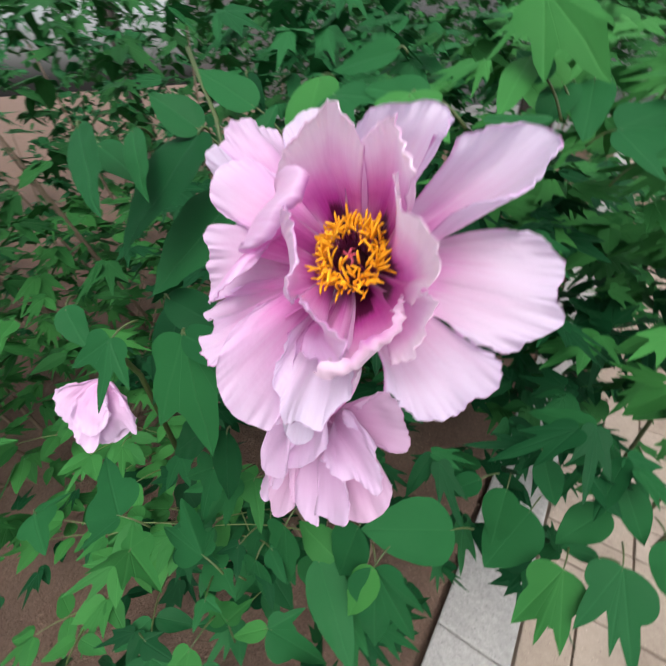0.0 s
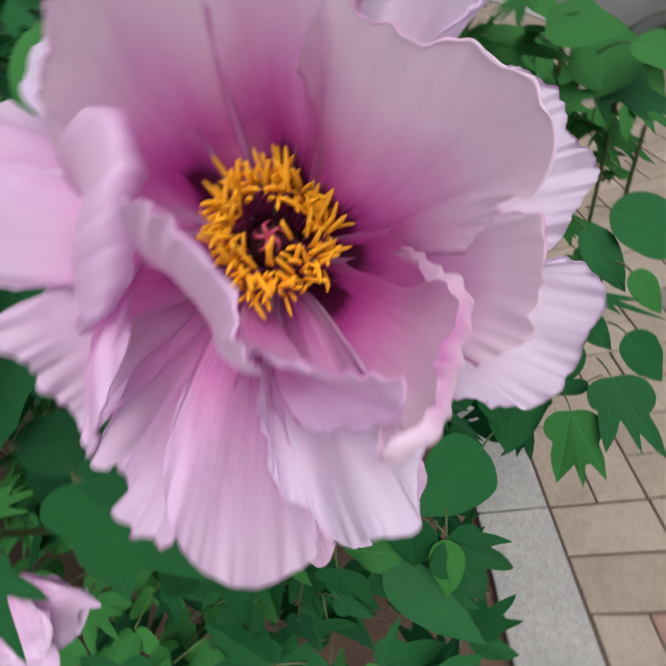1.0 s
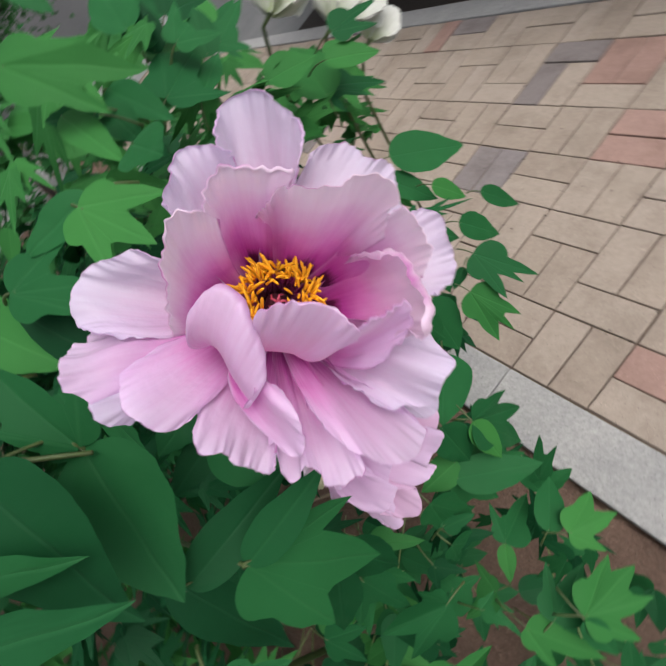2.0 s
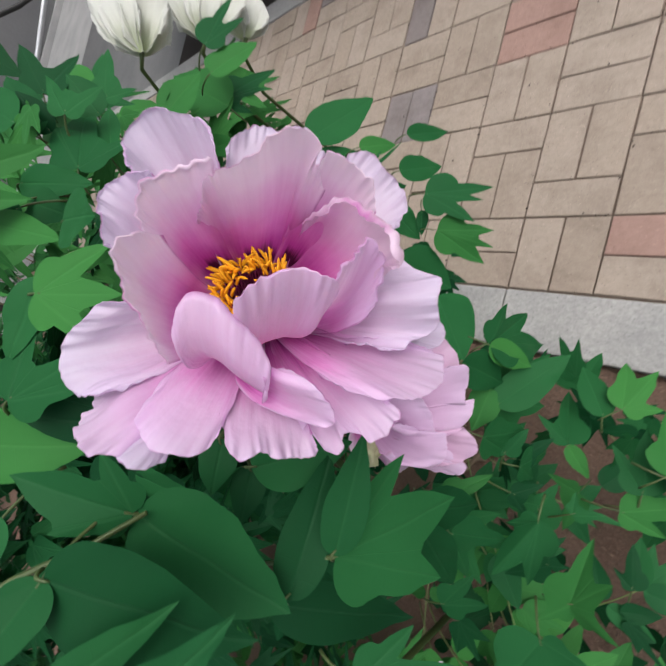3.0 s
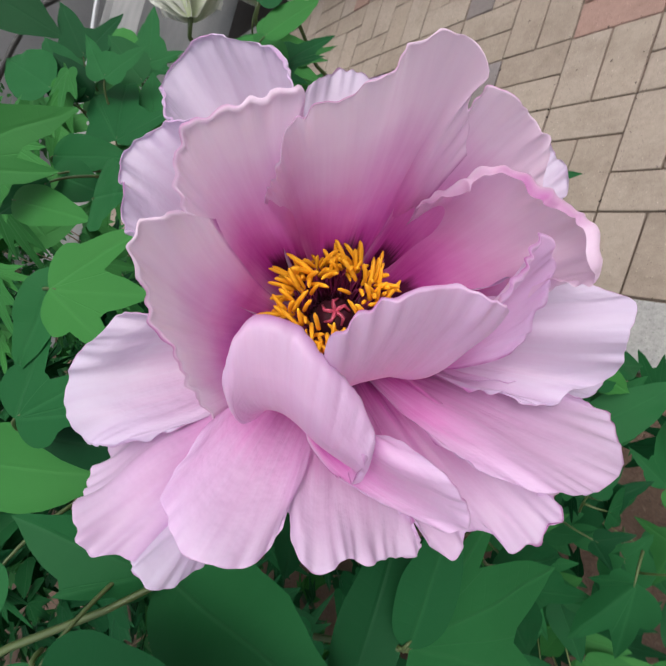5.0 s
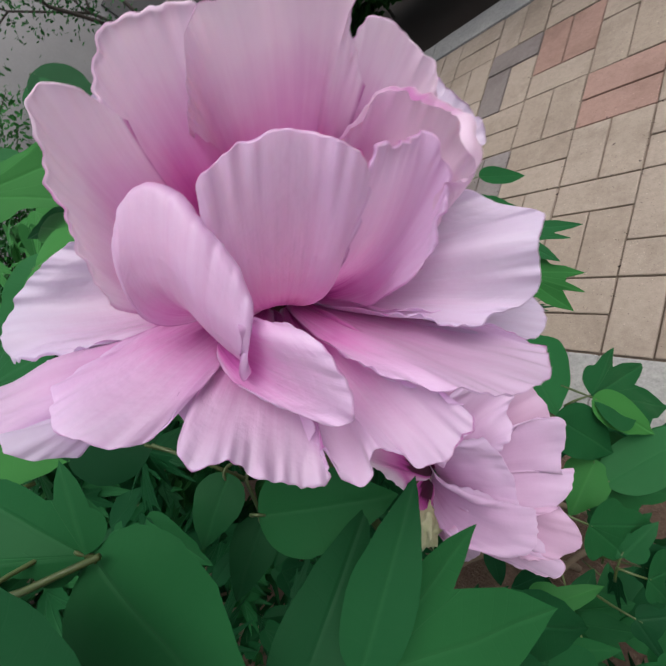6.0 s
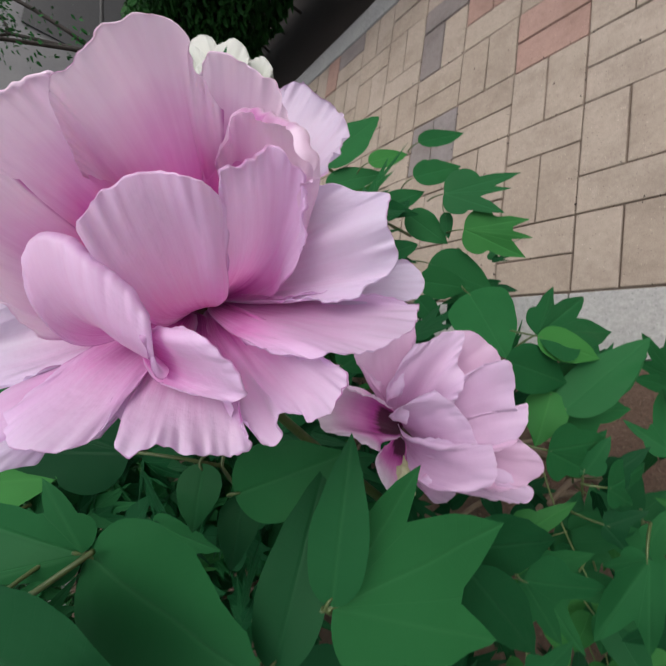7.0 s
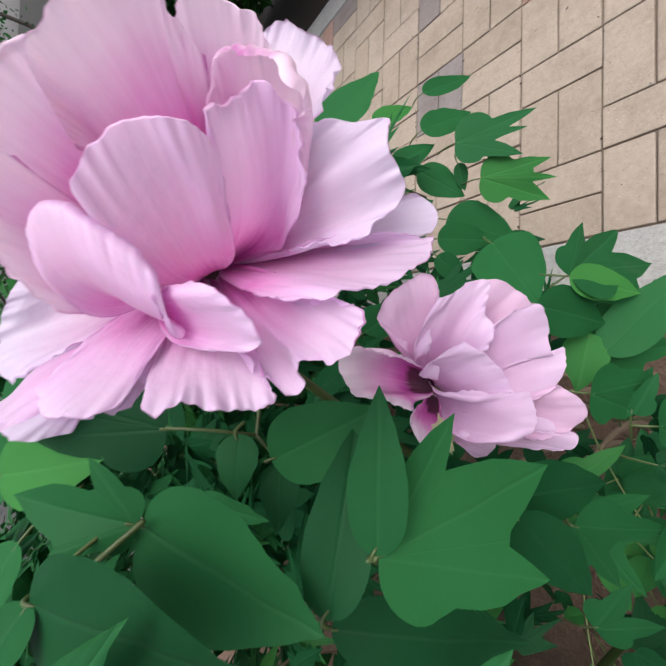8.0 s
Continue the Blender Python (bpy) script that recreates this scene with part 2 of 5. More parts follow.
PINK_PALE = petal_material("white_pink_petal", [(0.0, (0.30, 0.04, 0.20)), (0.14, (0.55, 0.11, 0.42)), (0.30, (0.69, 0.30, 0.60)),
                                                (0.45, (0.68, 0.44, 0.65)), (0.7, (0.68, 0.54, 0.72)), (1.0, (0.68, 0.585, 0.77))],
                           (0.46, 0.11, 0.40), streak=0.9, share=0.42, crepe=0.5)
PINK_CUP = petal_material("folded_pink_petal", [(0.0, (0.42, 0.15, 0.34)), (0.25, (0.62, 0.34, 0.58)), (0.6, (0.66, 0.43, 0.65)), (1.0, (0.70, 0.53, 0.74))],
                          (0.55, 0.26, 0.46), share=0.30)
PINK_ROSE = petal_material("rose_pink_petal", [(0.0, (0.42, 0.13, 0.30)), (0.25, (0.63, 0.30, 0.55)), (0.6, (0.68, 0.39, 0.61)), (1.0, (0.71, 0.49, 0.69))],
                           (0.45, 0.14, 0.36), share=0.34)
WHITE = petal_material("white_petal", [(0.0, (0.30, 0.36, 0.18)), (0.25, (0.40, 0.43, 0.32)), (0.5, (0.46, 0.475, 0.42)),
                                       (0.8, (0.50, 0.51, 0.475)), (1.0, (0.53, 0.535, 0.51))], (0.52, 0.52, 0.46), share=0.2)
LEAF = leaf_material("peony_leaf", (0.008, 0.060, 0.021), (0.020, 0.116, 0.035), 0.5)
# same leaf, with the shade under and between leaves put into its green
LEAF_SHADE = leaf_material("peony_leaf_in_shade", (0.004, 0.034, 0.013), (0.009, 0.064, 0.021), 0.5)
LEAF_YOUNG = leaf_material("young_peony_leaf", (0.019, 0.105, 0.027), (0.046, 0.190, 0.044), 0.5)
LEAF_FAR = leaf_material("shaded_leaf", (0.010, 0.062, 0.018), (0.030, 0.130, 0.034), 0.5)
HEDGE = leaf_material("hedge_leaf", (0.008, 0.038, 0.010), (0.028, 0.095, 0.022), 0.4)
CALYX = grainy("cream_calyx", (0.30, 0.36, 0.16), (0.62, 0.56, 0.40), 160, 0.6, 0.4, 0.001)
STALK = grainy("pale_leaf_stalk", (0.10, 0.15, 0.045), (0.19, 0.25, 0.085), 120, 0.5, 0.2, 0.0006)
STEM = grainy("green_stem", (0.035, 0.065, 0.018), (0.075, 0.105, 0.030), 120, 0.5, 0.2, 0.0006)
WOOD = grainy("woody_stem", (0.10, 0.07, 0.045), (0.22, 0.17, 0.12), 90, 0.9, 0.6, 0.002)
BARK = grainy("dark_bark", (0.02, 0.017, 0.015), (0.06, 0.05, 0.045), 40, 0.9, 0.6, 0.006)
ANTHER = grainy("orange_anther", (0.95, 0.40, 0.006), (1.0, 0.56, 0.012), 900, 0.7, 0.4, 0.0003, per_object=0.12)
FILAMENT = grainy("purple_filament", (0.22, 0.015, 0.10), (0.38, 0.06, 0.2), 400, 0.5, 0.1, 0.0003)
CARPEL = grainy("crimson_carpel", (0.03, 0.002, 0.009), (0.075, 0.005, 0.02), 300, 0.65, 0.3, 0.0006)
STIGMA = grainy("red_stigma", (0.42, 0.045, 0.10), (0.55, 0.09, 0.16), 500, 0.45, 0.2, 0.0004)
BRICKS = [paver("sand_paver", (0.25, 0.203, 0.168), (0.36, 0.30, 0.25)),
          paver("red_paver", (0.26, 0.165, 0.14), (0.34, 0.225, 0.19)),
          paver("grey_paver", (0.165, 0.145, 0.142), (0.235, 0.205, 0.20))]
SAND = grainy("joint_sand", (0.13, 0.095, 0.075), (0.30, 0.235, 0.19), 400, 0.95, 0.6, 0.002)
GRANITE = grainy("grey_granite", (0.14, 0.14, 0.145), (0.50, 0.495, 0.485), 110, 0.8, 0.9, 0.004, ((0.09, 0.09, 0.095), 0.22))
SOIL = grainy("brown_soil", (0.06, 0.034, 0.024), (0.24, 0.155, 0.115), 130, 0.97, 1.0, 0.010, ((0.30, 0.21, 0.16), 0.14))
CHIP = grainy("soil_crumb", (0.07, 0.04, 0.028), (0.26, 0.175, 0.13), 120, 0.95, 0.6, 0.003, per_object=0.4)
CONCRETE = grainy("pale_concrete", (0.20, 0.20, 0.205), (0.28, 0.28, 0.285), 40, 0.85, 0.3, 0.003)
WALL = grainy("grey_render", (0.26, 0.26, 0.27), (0.33, 0.33, 0.345), 18, 0.8, 0.3, 0.003)
# near black, for joint dirt and for shade coloured into the hedge soil
DIRT_AND_SHADE = grainy("dirt_and_hedge_shade", (0.012, 0.008, 0.006), (0.04, 0.026, 0.02), 90, 0.9, 0.8, 0.01)
# wall grey darkened to the tone of its shadowed strip
WALL_SHADOW = grainy("dark_panel", (0.03, 0.03, 0.033), (0.05, 0.05, 0.053), 14, 0.6, 0.2, 0.003)
METAL, _nt, _b, _o = shader("pale_metal")
_b.inputs["Metallic"].default_value, _b.inputs["Roughness"].default_value = 0.7, 0.35
_b.inputs["Base Color"].default_value = (0.75, 0.76, 0.78, 1)
RUBBER = grainy("black_rubber", (0.012, 0.012, 0.012), (0.03, 0.03, 0.03), 80, 0.6, 0.2, 0.001)

# ---- ground, paving, kerbs ----
KERB = 0.16
WIDTH = 1.40


def relief(name, x0, x1, y0, y1, step, height, z, material, label):
    nx, ny = int((x1 - x0) / step) + 1, int((y1 - y0) / step) + 1
    verts, faces = [], []
    for j in range(ny):
        for i in range(nx):
            x, y = x0 + i * step, y0 + j * step
            h = noise.fractal((x * 9, y * 9, 0.3), 0.7, 2.1, 4) * height + noise.noise((x * 2, y * 2, 4)) * height * 1.5
            verts.append((x, y, z + h))
    for j in range(ny - 1):
        for i in range(nx - 1):
            a = j * nx + i
            faces.append((a, a + 1, a + nx + 1, a + nx))
    return tagged(from_arrays(name, verts, faces, material), label, "ground", kind="structure")


bm = bmesh.new()
bmesh.ops.create_grid(bm, x_segments=40, y_segments=40, size=60)
for v in bm.verts:
    v.co.z = -0.03
tagged(part("ground", bm, SOIL), "bare brown earth around the beds", "ground", kind="structure")
relief("bed_soil", -3.2, 1.6, -2.4, -KERB - 0.002, 0.014, 0.010, -0.007, SOIL, "crumbly reddish brown garden soil with bark bits")

for name, y0, y1 in (("kerb_bed_side", -KERB, -0.004), ("kerb_hedge_side", WIDTH + 0.004, WIDTH + 0.13)):
    kerb = tagged(new(name), "rough pale grey granite kerb stones", "kerb", kind="structure")
    x = -7.0
    n = 0
    while x < 4.6:
        length = 1.0
        bm = bmesh.new()
        box(bm, (x + 0.001, y0, -0.2), (x + length - 0.001, y1, 0.004 + 0.002 * math.sin(n * 2.1)), 0.006)
        part("kerb_stone", bm, GRANITE, kerb, smooth=False)
        x += length
        n += 1

bm = bmesh.new()
box(bm, (-7.0, 0.0, -0.12), (5.0, WIDTH, -0.008))
tagged(part("paving_bed", bm, SAND), "dark sand bed between the pavers", "paving", kind="structure")

bm = bmesh.new()
box(bm, (-30, -9, -0.2), (-7.0, 30, -0.006))
box(bm, (-7.0, WIDTH + 0.13, -0.2), (-2.95, 30, -0.006))
tagged(part("yard", bm, CONCRETE), "pale grey concrete yard beyond the path", "pavement", kind="structure")


# ---- leaves ----
def fan_leaf(lobes, seed, steps=40, rings=7, size=1.0):
    """A leaf spread out from its stalk: lobes of (angle, length, half width by length, rise of the tip); veins run into each lobe."""
    r = random.Random(seed)
    fold, droop, lift = r.uniform(0.05, 0.18) * (1.0 if len(lobes) == 1 else 0.35), r.uniform(0.02, 0.12), r.uniform(0.03, 0.06)
    lobes = sorted(lobes)
    angles, lengths = [p[0] for p in lobes], [p[1] for p in lobes]
    top = max(lengths)
    edge = []
    if len(lobes) == 1:
        # one blade, round at the stalk and pointed at the tip
        half = steps // 2
        for side in (-1, 1):
            for k in range(half + 1):
                u = 0.5 - 0.5 * math.cos(math.pi * (k if side < 0 else half - k) / half)
                y = lobes[0][2] * 2.6 * u ** 0.5 * (1 - u) ** r.uniform(0.97, 1.03) * side
                if k or side < 0:
                    edge.append((angles[0] + math.atan2(y, max(u, 1e-5)), top * math.hypot(u, y), 0))
    else:
        # a solid body that parts into rounded, pointed lobes
        first, last = angles[0] - 1.55, angles[-1] + 1.55
        for th in sorted([first + (last - first) * k / steps for k in range(steps + 1)] + [a + e for a in angles for e in (-0.03, 0.0, 0.03)]):
            far, own = max((ln * max(0.0, 1 - abs(th - a) / (1.75 * h)) ** 0.62 * (1 - 0.06 * (1 - math.exp(-16 * abs(th - a)))), i) for i, (a, ln, h, up) in enumerate(lobes))
            out = max(angles[0] - th, th - angles[-1], 0.0)
            body = 0.50 * float(np.interp(th, angles, lengths)) * (1 - (out / 1.56) ** 2.2)
            if body > far:
                far, own = body, min(range(len(lobes)), key=lambda i: abs(th - angles[i]))
            edge.append((th, far, own))
    vs, fs, uv = [], [], []
    for th, far, own in edge:
        off = th - angles[own]
        far *= 1 + 0.05 * noise.noise((th * 4.0, seed * 0.7, 0.3)) * min(1.0, abs(off) * 4)
        slope = float(np.interp(th, angles, [p[3] / p[1] for p in lobes]))
        for k in range(rings + 1):
            d = far * k / rings
            x, y = d * math.cos(th), d * math.sin(th)
            z = slope * d + fold * d * (math.sqrt(min(abs(off), 0.7) ** 2 + 0.014) - 0.118) - droop * d * d / top
            z += lift * top * (d / top) * (noise.noise((x / top * 3.1, y / top * 3.1, seed)) + 0.6 * (k / rings) ** 2 * noise.noise((x / top * 8, y / top * 8, seed + 3)))
            vs.append((x, y, z))
            uv.append((0.5 + d * size * math.sin(max(-1.5, min(1.5, off))) / 0.12, d * size / 0.07))
    for i in range(len(edge) - 1):
        for k in range(rings):
            a = i * (rings + 1) + k
            fs.append((a, a + rings + 1, a + rings + 2, a + 1)[::-1])
    return vs, fs, uv


def leaf_shape(lobes, seed, fine=True):
    """A leaflet of unit length, plain or three-lobed."""
    r = random.Random(seed)
    if lobes == 1:
        spread = [(0.0, 1.0, r.uniform(0.27, 0.36), 0.0)]
    else:
        spread = [(0.0, 1.0, r.uniform(0.20, 0.26), 0.0)] + [(side * r.uniform(0.50, 0.72), r.uniform(0.62, 0.85), r.uniform(0.20, 0.27), 0.0) for side in (1, -1)]
    return fan_leaf(spread, seed, 30 if fine else 10 + 2 * lobes, 5 if fine else 2, 0.085)


LEAF_MESH = {}
for lobes in (1, 3):
    for seed in range(6):
        shape = leaf_shape(lobes, seed + 10 * lobes)
        for young, green in ((False, LEAF), (True, LEAF_YOUNG), ("in_shade", LEAF_SHADE)):
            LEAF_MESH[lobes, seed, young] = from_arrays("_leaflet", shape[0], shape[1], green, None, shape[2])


def leaf_pose(base, tip, normal, half):
    """The matrix that lays a unit leaflet from base to tip, half a width of about half."""
    base, tip, normal = Vector(base), Vector(tip), Vector(normal)
    d = tip - base
    x = d.normalized()
    z = (normal - x * normal.dot(x)).normalized()
    y = z.cross(x)
    m = Matrix((x, y, z)).transposed().to_4x4()
    m.translation = base
    return m @ Matrix.Diagonal((d.length, half / 0.34, d.length, 1))


def place_leaf(parent, base, tip, half, lobes, normal=(0.45, 0.0, 0.9), seed=None, young=False):
    k = seed if seed is not None else rnd.randrange(6)
    ob = new("leaflet", LEAF_MESH[lobes, k % 6, young])
    ob.parent = parent
    ob.matrix_basis = leaf_pose(base, tip, normal, half * (1.0 if lobes == 1 else 0.8))
    return ob


def grown_leaf(parent, base, tips, normal, seed, green, stalk=0.035):
    """A leaf of its own shape: from the head of its stalk to the tip of each lobe, with its petiole."""
    base = Vector(base)
    ways = [Vector(t[:3]) - base for t in tips]
    mid = sum(ways, Vector()) / len(ways)
    z = (Vector(normal) - mid * (Vector(normal).dot(mid) / mid.length_squared)).normalized()
    x = mid.normalized()
    y = z.cross(x)
    lobes = []
    for w, t in zip(ways, tips):
        u, v = w.dot(x), w.dot(y)
        ln = math.hypot(u, v)
        lobes.append((math.atan2(v, u), ln, t[3], max(-0.5, min(0.5, w.dot(z) / ln)) * ln))
    vs, fs, uv = fan_leaf(lobes, seed, 44, 8)
    ob = from_arrays("leaflet", [base + x * p[0] + y * p[1] + z * p[2] for p in vs], fs, green, parent, uv)
    root = base - x * stalk + Vector((-0.5, 0.0, -0.7)) * stalk
    bm = bmesh.new()
    tube(bm, bend(root, base + x * 0.004, (0, 0, 0.004), 6), [0.0012, 0.0011, 0.0011, 0.0010, 0.0009, 0.0008, 0.0005], 6)
    part("leaf_stalk", bm, STEM, parent)
    return ob


shrub = tagged(new("peony_shrub"), "leafy tree peony shrub with deep green lobed leaves", "shrub")

# each leaf: the head of its stalk, then the tip of each lobe with half its width by its length
NEAR = [
    ((0.167, -0.371, 0.964), ((0.252, -0.398, 0.911, 0.31),)),
    ((0.168, -0.370, 0.967), ((0.132, -0.360, 1.022, 0.36), (0.158, -0.337, 0.989, 0.30), (0.154, -0.383, 1.003, 0.30))),
    ((0.236, -0.402, 0.895), ((0.227, -0.317, 0.876, 0.19),)),
    ((0.248, -0.373, 0.877), ((0.252, -0.296, 0.882, 0.18),)),
    ((0.248, -0.374, 0.876), ((0.253, -0.311, 0.830, 0.24), (0.278, -0.338, 0.783, 0.34), (0.287, -0.389, 0.798, 0.33))),
    ((0.196, -0.442, 0.865), ((0.272, -0.441, 0.781, 0.20),)),
    ((0.177, -0.390, 1.006), ((0.270, -0.383, 0.953, 0.25),)),
    ((0.243, -0.425, 1.016), ((0.290, -0.339, 0.986, 0.12),)),
]
NEAR_SIDE = [
    ((0.142, -0.330, 0.949), ((0.097, -0.338, 1.022, 0.30), (0.101, -0.313, 1.011, 0.28))),
    ((0.155, -0.334, 0.910), ((0.163, -0.371, 0.914, 0.36),)),
    ((0.164, -0.352, 0.885), ((0.176, -0.390, 0.893, 0.32),)),
    ((0.180, -0.345, 0.899), ((0.233, -0.310, 0.867, 0.30),)),
    ((0.251, -0.377, 0.772), ((0.272, -0.441, 0.707, 0.20),)),
    ((0.243, -0.408, 0.678), ((0.286, -0.414, 0.610, 0.24), (0.260, -0.465, 0.630, 0.20))),
    ((0.235, -0.375, 0.751), ((0.265, -0.374, 0.665, 0.24),)),
    ((0.003, -0.321, 1.050), ((0.008, -0.390, 1.038, 0.24),)),
    ((0.096, -0.419, 1.038), ((0.114, -0.387, 1.010, 0.20),)),
]
RIGHT = [
    ((0.224, -0.212, 0.648), ((0.226, -0.158, 0.622, 0.28), (0.240, -0.158, 0.579, 0.24), (0.262, -0.190, 0.561, 0.30))),
    ((0.225, -0.213, 0.649), ((0.260, -0.225, 0.590, 0.22),)),
    ((0.210, -0.239, 0.673), ((0.239, -0.251, 0.598, 0.28),)),
    ((0.228, -0.281, 0.595), ((0.262, -0.197, 0.519, 0.20), (0.276, -0.204, 0.491, 0.26), (0.266, -0.266, 0.519, 0.26))),
    ((0.222, -0.260, 0.603), ((0.220, -0.313, 0.622, 0.34),)),
    ((0.241, -0.311, 0.648), ((0.265, -0.298, 0.573, 0.32), (0.254, -0.331, 0.578, 0.28))),
    ((0.270, -0.337, 0.596), ((0.288, -0.315, 0.533, 0.26), (0.281, -0.353, 0.552, 0.28))),
]
KERB_SIDE = [
    ((0.326, -0.260, 0.520), ((0.290, -0.203, 0.500, 0.25),)),
    ((0.341, -0.247, 0.520), ((0.335, -0.187, 0.490, 0.28), (0.366, -0.190, 0.490, 0.24), (0.377, -0.235, 0.500, 0.28))),
    ((0.300, -0.303, 0.530), ((0.279, -0.239, 0.480, 0.24), (0.262, -0.277, 0.540, 0.25))),
    ((0.300, -0.304, 0.530), ((0.327, -0.336, 0.520, 0.24),)),
    ((0.376, -0.324, 0.560), ((0.341, -0.285, 0.550, 0.22), (0.366, -0.260, 0.540, 0.26))),
    ((0.390, -0.297, 0.580), ((0.378, -0.236, 0.550, 0.20), (0.399, -0.228, 0.550, 0.22), (0.422, -0.241, 0.550, 0.20), (0.432, -0.280, 0.550, 0.24))),
    ((0.391, -0.299, 0.580), ((0.426, -0.307, 0.550, 0.27),)),
    ((0.361, -0.349, 0.560), ((0.422, -0.318, 0.540, 0.30), (0.400, -0.361, 0.540, 0.28))),
]
LOW = [
    ((0.262, -0.333, 0.580), ((0.292, -0.297, 0.570, 0.26), (0.271, -0.354, 0.570, 0.26))),
    ((0.254, -0.329, 0.600), ((0.222, -0.304, 0.600, 0.30), (0.271, -0.292, 0.600, 0.28))),
    ((0.305, -0.422, 0.570), ((0.290, -0.381, 0.570, 0.22), (0.323, -0.397, 0.560, 0.22), (0.273, -0.410, 0.570, 0.26))),
    ((0.323, -0.372, 0.560), ((0.322, -0.346, 0.560, 0.26), (0.352, -0.359, 0.560, 0.28))),
    ((0.265, -0.372, 0.580), ((0.294, -0.351, 0.570, 0.28), (0.286, -0.394, 0.570, 0.24))),
    ((0.212, -0.431, 0.600), ((0.262, -0.396, 0.590, 0.28), (0.285, -0.428, 0.580, 0.26), (0.258, -0.488, 0.580, 0.22))),
    ((0.307, -0.457, 0.500), ((0.261, -0.497, 0.500, 0.24), (0.297, -0.425, 0.500, 0.20), (0.328, -0.447, 0.500, 0.24))),
    ((0.226, -0.524, 0.600), ((0.253, -0.472, 0.600, 0.24), (0.275, -0.494, 0.600, 0.24))),
    ((0.387, -0.454, 0.450), ((0.378, -0.402, 0.450, 0.26), (0.364, -0.439, 0.450, 0.24))),
]
OVER_PATH = [
    ((-0.110, 0.051, 0.699), ((-0.066, 0.159, 0.625, 0.27),)),
    ((-0.013, 0.108, 0.581), ((0.014, 0.154, 0.503, 0.18),)),
    ((-0.039, 0.049, 0.656), ((-0.009, 0.080, 0.604, 0.24),)),
    ((0.009, 0.031, 0.605), ((0.042, 0.073, 0.536, 0.26),)),
    ((0.055, -0.002, 0.589), ((0.134, 0.030, 0.532, 0.17), (0.126, 0.007, 0.538, 0.12), (0.121, -0.027, 0.540, 0.22))),
    ((0.073, -0.048, 0.559), ((0.140, -0.028, 0.506, 0.20), (0.143, -0.053, 0.498, 0.12), (0.132, -0.078, 0.492, 0.26))),
    ((-0.019, -0.020, 0.635), ((0.013, 0.021, 0.581, 0.25),)),
    ((0.003, -0.024, 0.604), ((0.041, -0.060, 0.549, 0.28),)),
]
OVER_KERB = [
    ((0.030, -0.095, 0.574), ((0.089, -0.123, 0.493, 0.33),)),
    ((0.034, -0.128, 0.597), ((0.069, -0.123, 0.519, 0.27),)),
    ((0.053, -0.158, 0.618), ((0.074, -0.194, 0.585, 0.28),)),
    ((0.141, -0.163, 0.634), ((0.210, -0.236, 0.671, 0.30),)),
    ((0.010, -0.103, 0.650), ((0.035, -0.074, 0.605, 0.28),)),
    ((-0.103, 0.021, 0.685), ((-0.046, 0.055, 0.615, 0.22),)),
    ((0.044, -0.019, 0.568), ((0.047, -0.056, 0.558, 0.25),)),
    ((0.100, -0.265, 0.771), ((0.083, -0.227, 0.699, 0.24),)),
]
SIDE = [
    ((-0.085, -0.145, 0.984), ((-0.151, -0.061, 0.982, 0.30), (-0.142, -0.099, 1.006, 0.34), (-0.059, -0.096, 0.951, 0.30))),
    ((0.106, -0.262, 1.024), ((0.132, -0.223, 1.002, 0.30), (0.154, -0.250, 0.997, 0.28), (0.152, -0.278, 1.003, 0.24))),
    ((0.096, -0.253, 1.022), ((0.096, -0.308, 1.030, 0.22),)),
    ((0.099, -0.327, 1.023), ((0.135, -0.289, 1.003, 0.24), (0.141, -0.306, 0.999, 0.20), (0.100, -0.274, 1.022, 0.24))),
    ((0.058, -0.368, 1.034), ((0.126, -0.348, 0.984, 0.27),)),
    ((-0.104, -0.176, 1.021), ((-0.025, -0.165, 0.983, 0.20),)),
    ((-0.073, -0.193, 1.021), ((-0.021, -0.199, 0.991, 0.28),)),
    ((-0.045, -0.224, 1.040), ((0.028, -0.223, 1.008, 0.18),)),
    ((-0.032, -0.204, 1.024), ((-0.051, -0.237, 1.047, 0.30),)),
]
SIDE_TOP = [
    ((-0.057, -0.194, 1.019), ((-0.071, -0.224, 1.045, 0.28),)),
    ((-0.248, -0.040, 1.005), ((-0.280, -0.045, 1.038, 0.36),)),
    ((-0.214, -0.031, 0.969), ((-0.284, 0.012, 1.006, 0.32),)),
    ((-0.228, -0.020, 0.953), ((-0.269, 0.056, 0.956, 0.28), (-0.196, -0.013, 0.921, 0.26))),
    ((-0.137, 0.030, 0.827), ((-0.223, 0.066, 0.880, 0.34),)),
    ((-0.159, 0.038, 0.834), ((-0.128, 0.121, 0.778, 0.20), (-0.119, 0.081, 0.788, 0.18), (-0.113, 0.031, 0.803, 0.24))),
    ((-0.225, 0.106, 0.834), ((-0.206, 0.147, 0.809, 0.33),)),
    ((0.017, -0.209, 1.004), ((0.075, -0.204, 1.002, 0.40),)),
]
EARLY = [
    ((0.177, -0.390, 1.006), ((0.191, -0.420, 1.032, 0.36),)),
    ((0.122, -0.387, 1.016), ((0.125, -0.444, 1.046, 0.26),)),
    ((0.225, -0.446, 1.002), ((0.222, -0.406, 0.981, 0.26),)),
    ((0.277, -0.431, 0.869), ((0.304, -0.469, 0.840, 0.24), (0.315, -0.416, 0.824, 0.18), (0.291, -0.402, 0.838, 0.24))),
    ((0.279, -0.492, 0.881), ((0.288, -0.458, 0.856, 0.30),)),
    ((-0.088, -0.119, 0.959), ((-0.130, -0.101, 0.995, 0.30), (-0.127, -0.057, 0.965, 0.30), (-0.107, -0.086, 0.961, 0.25))),
]
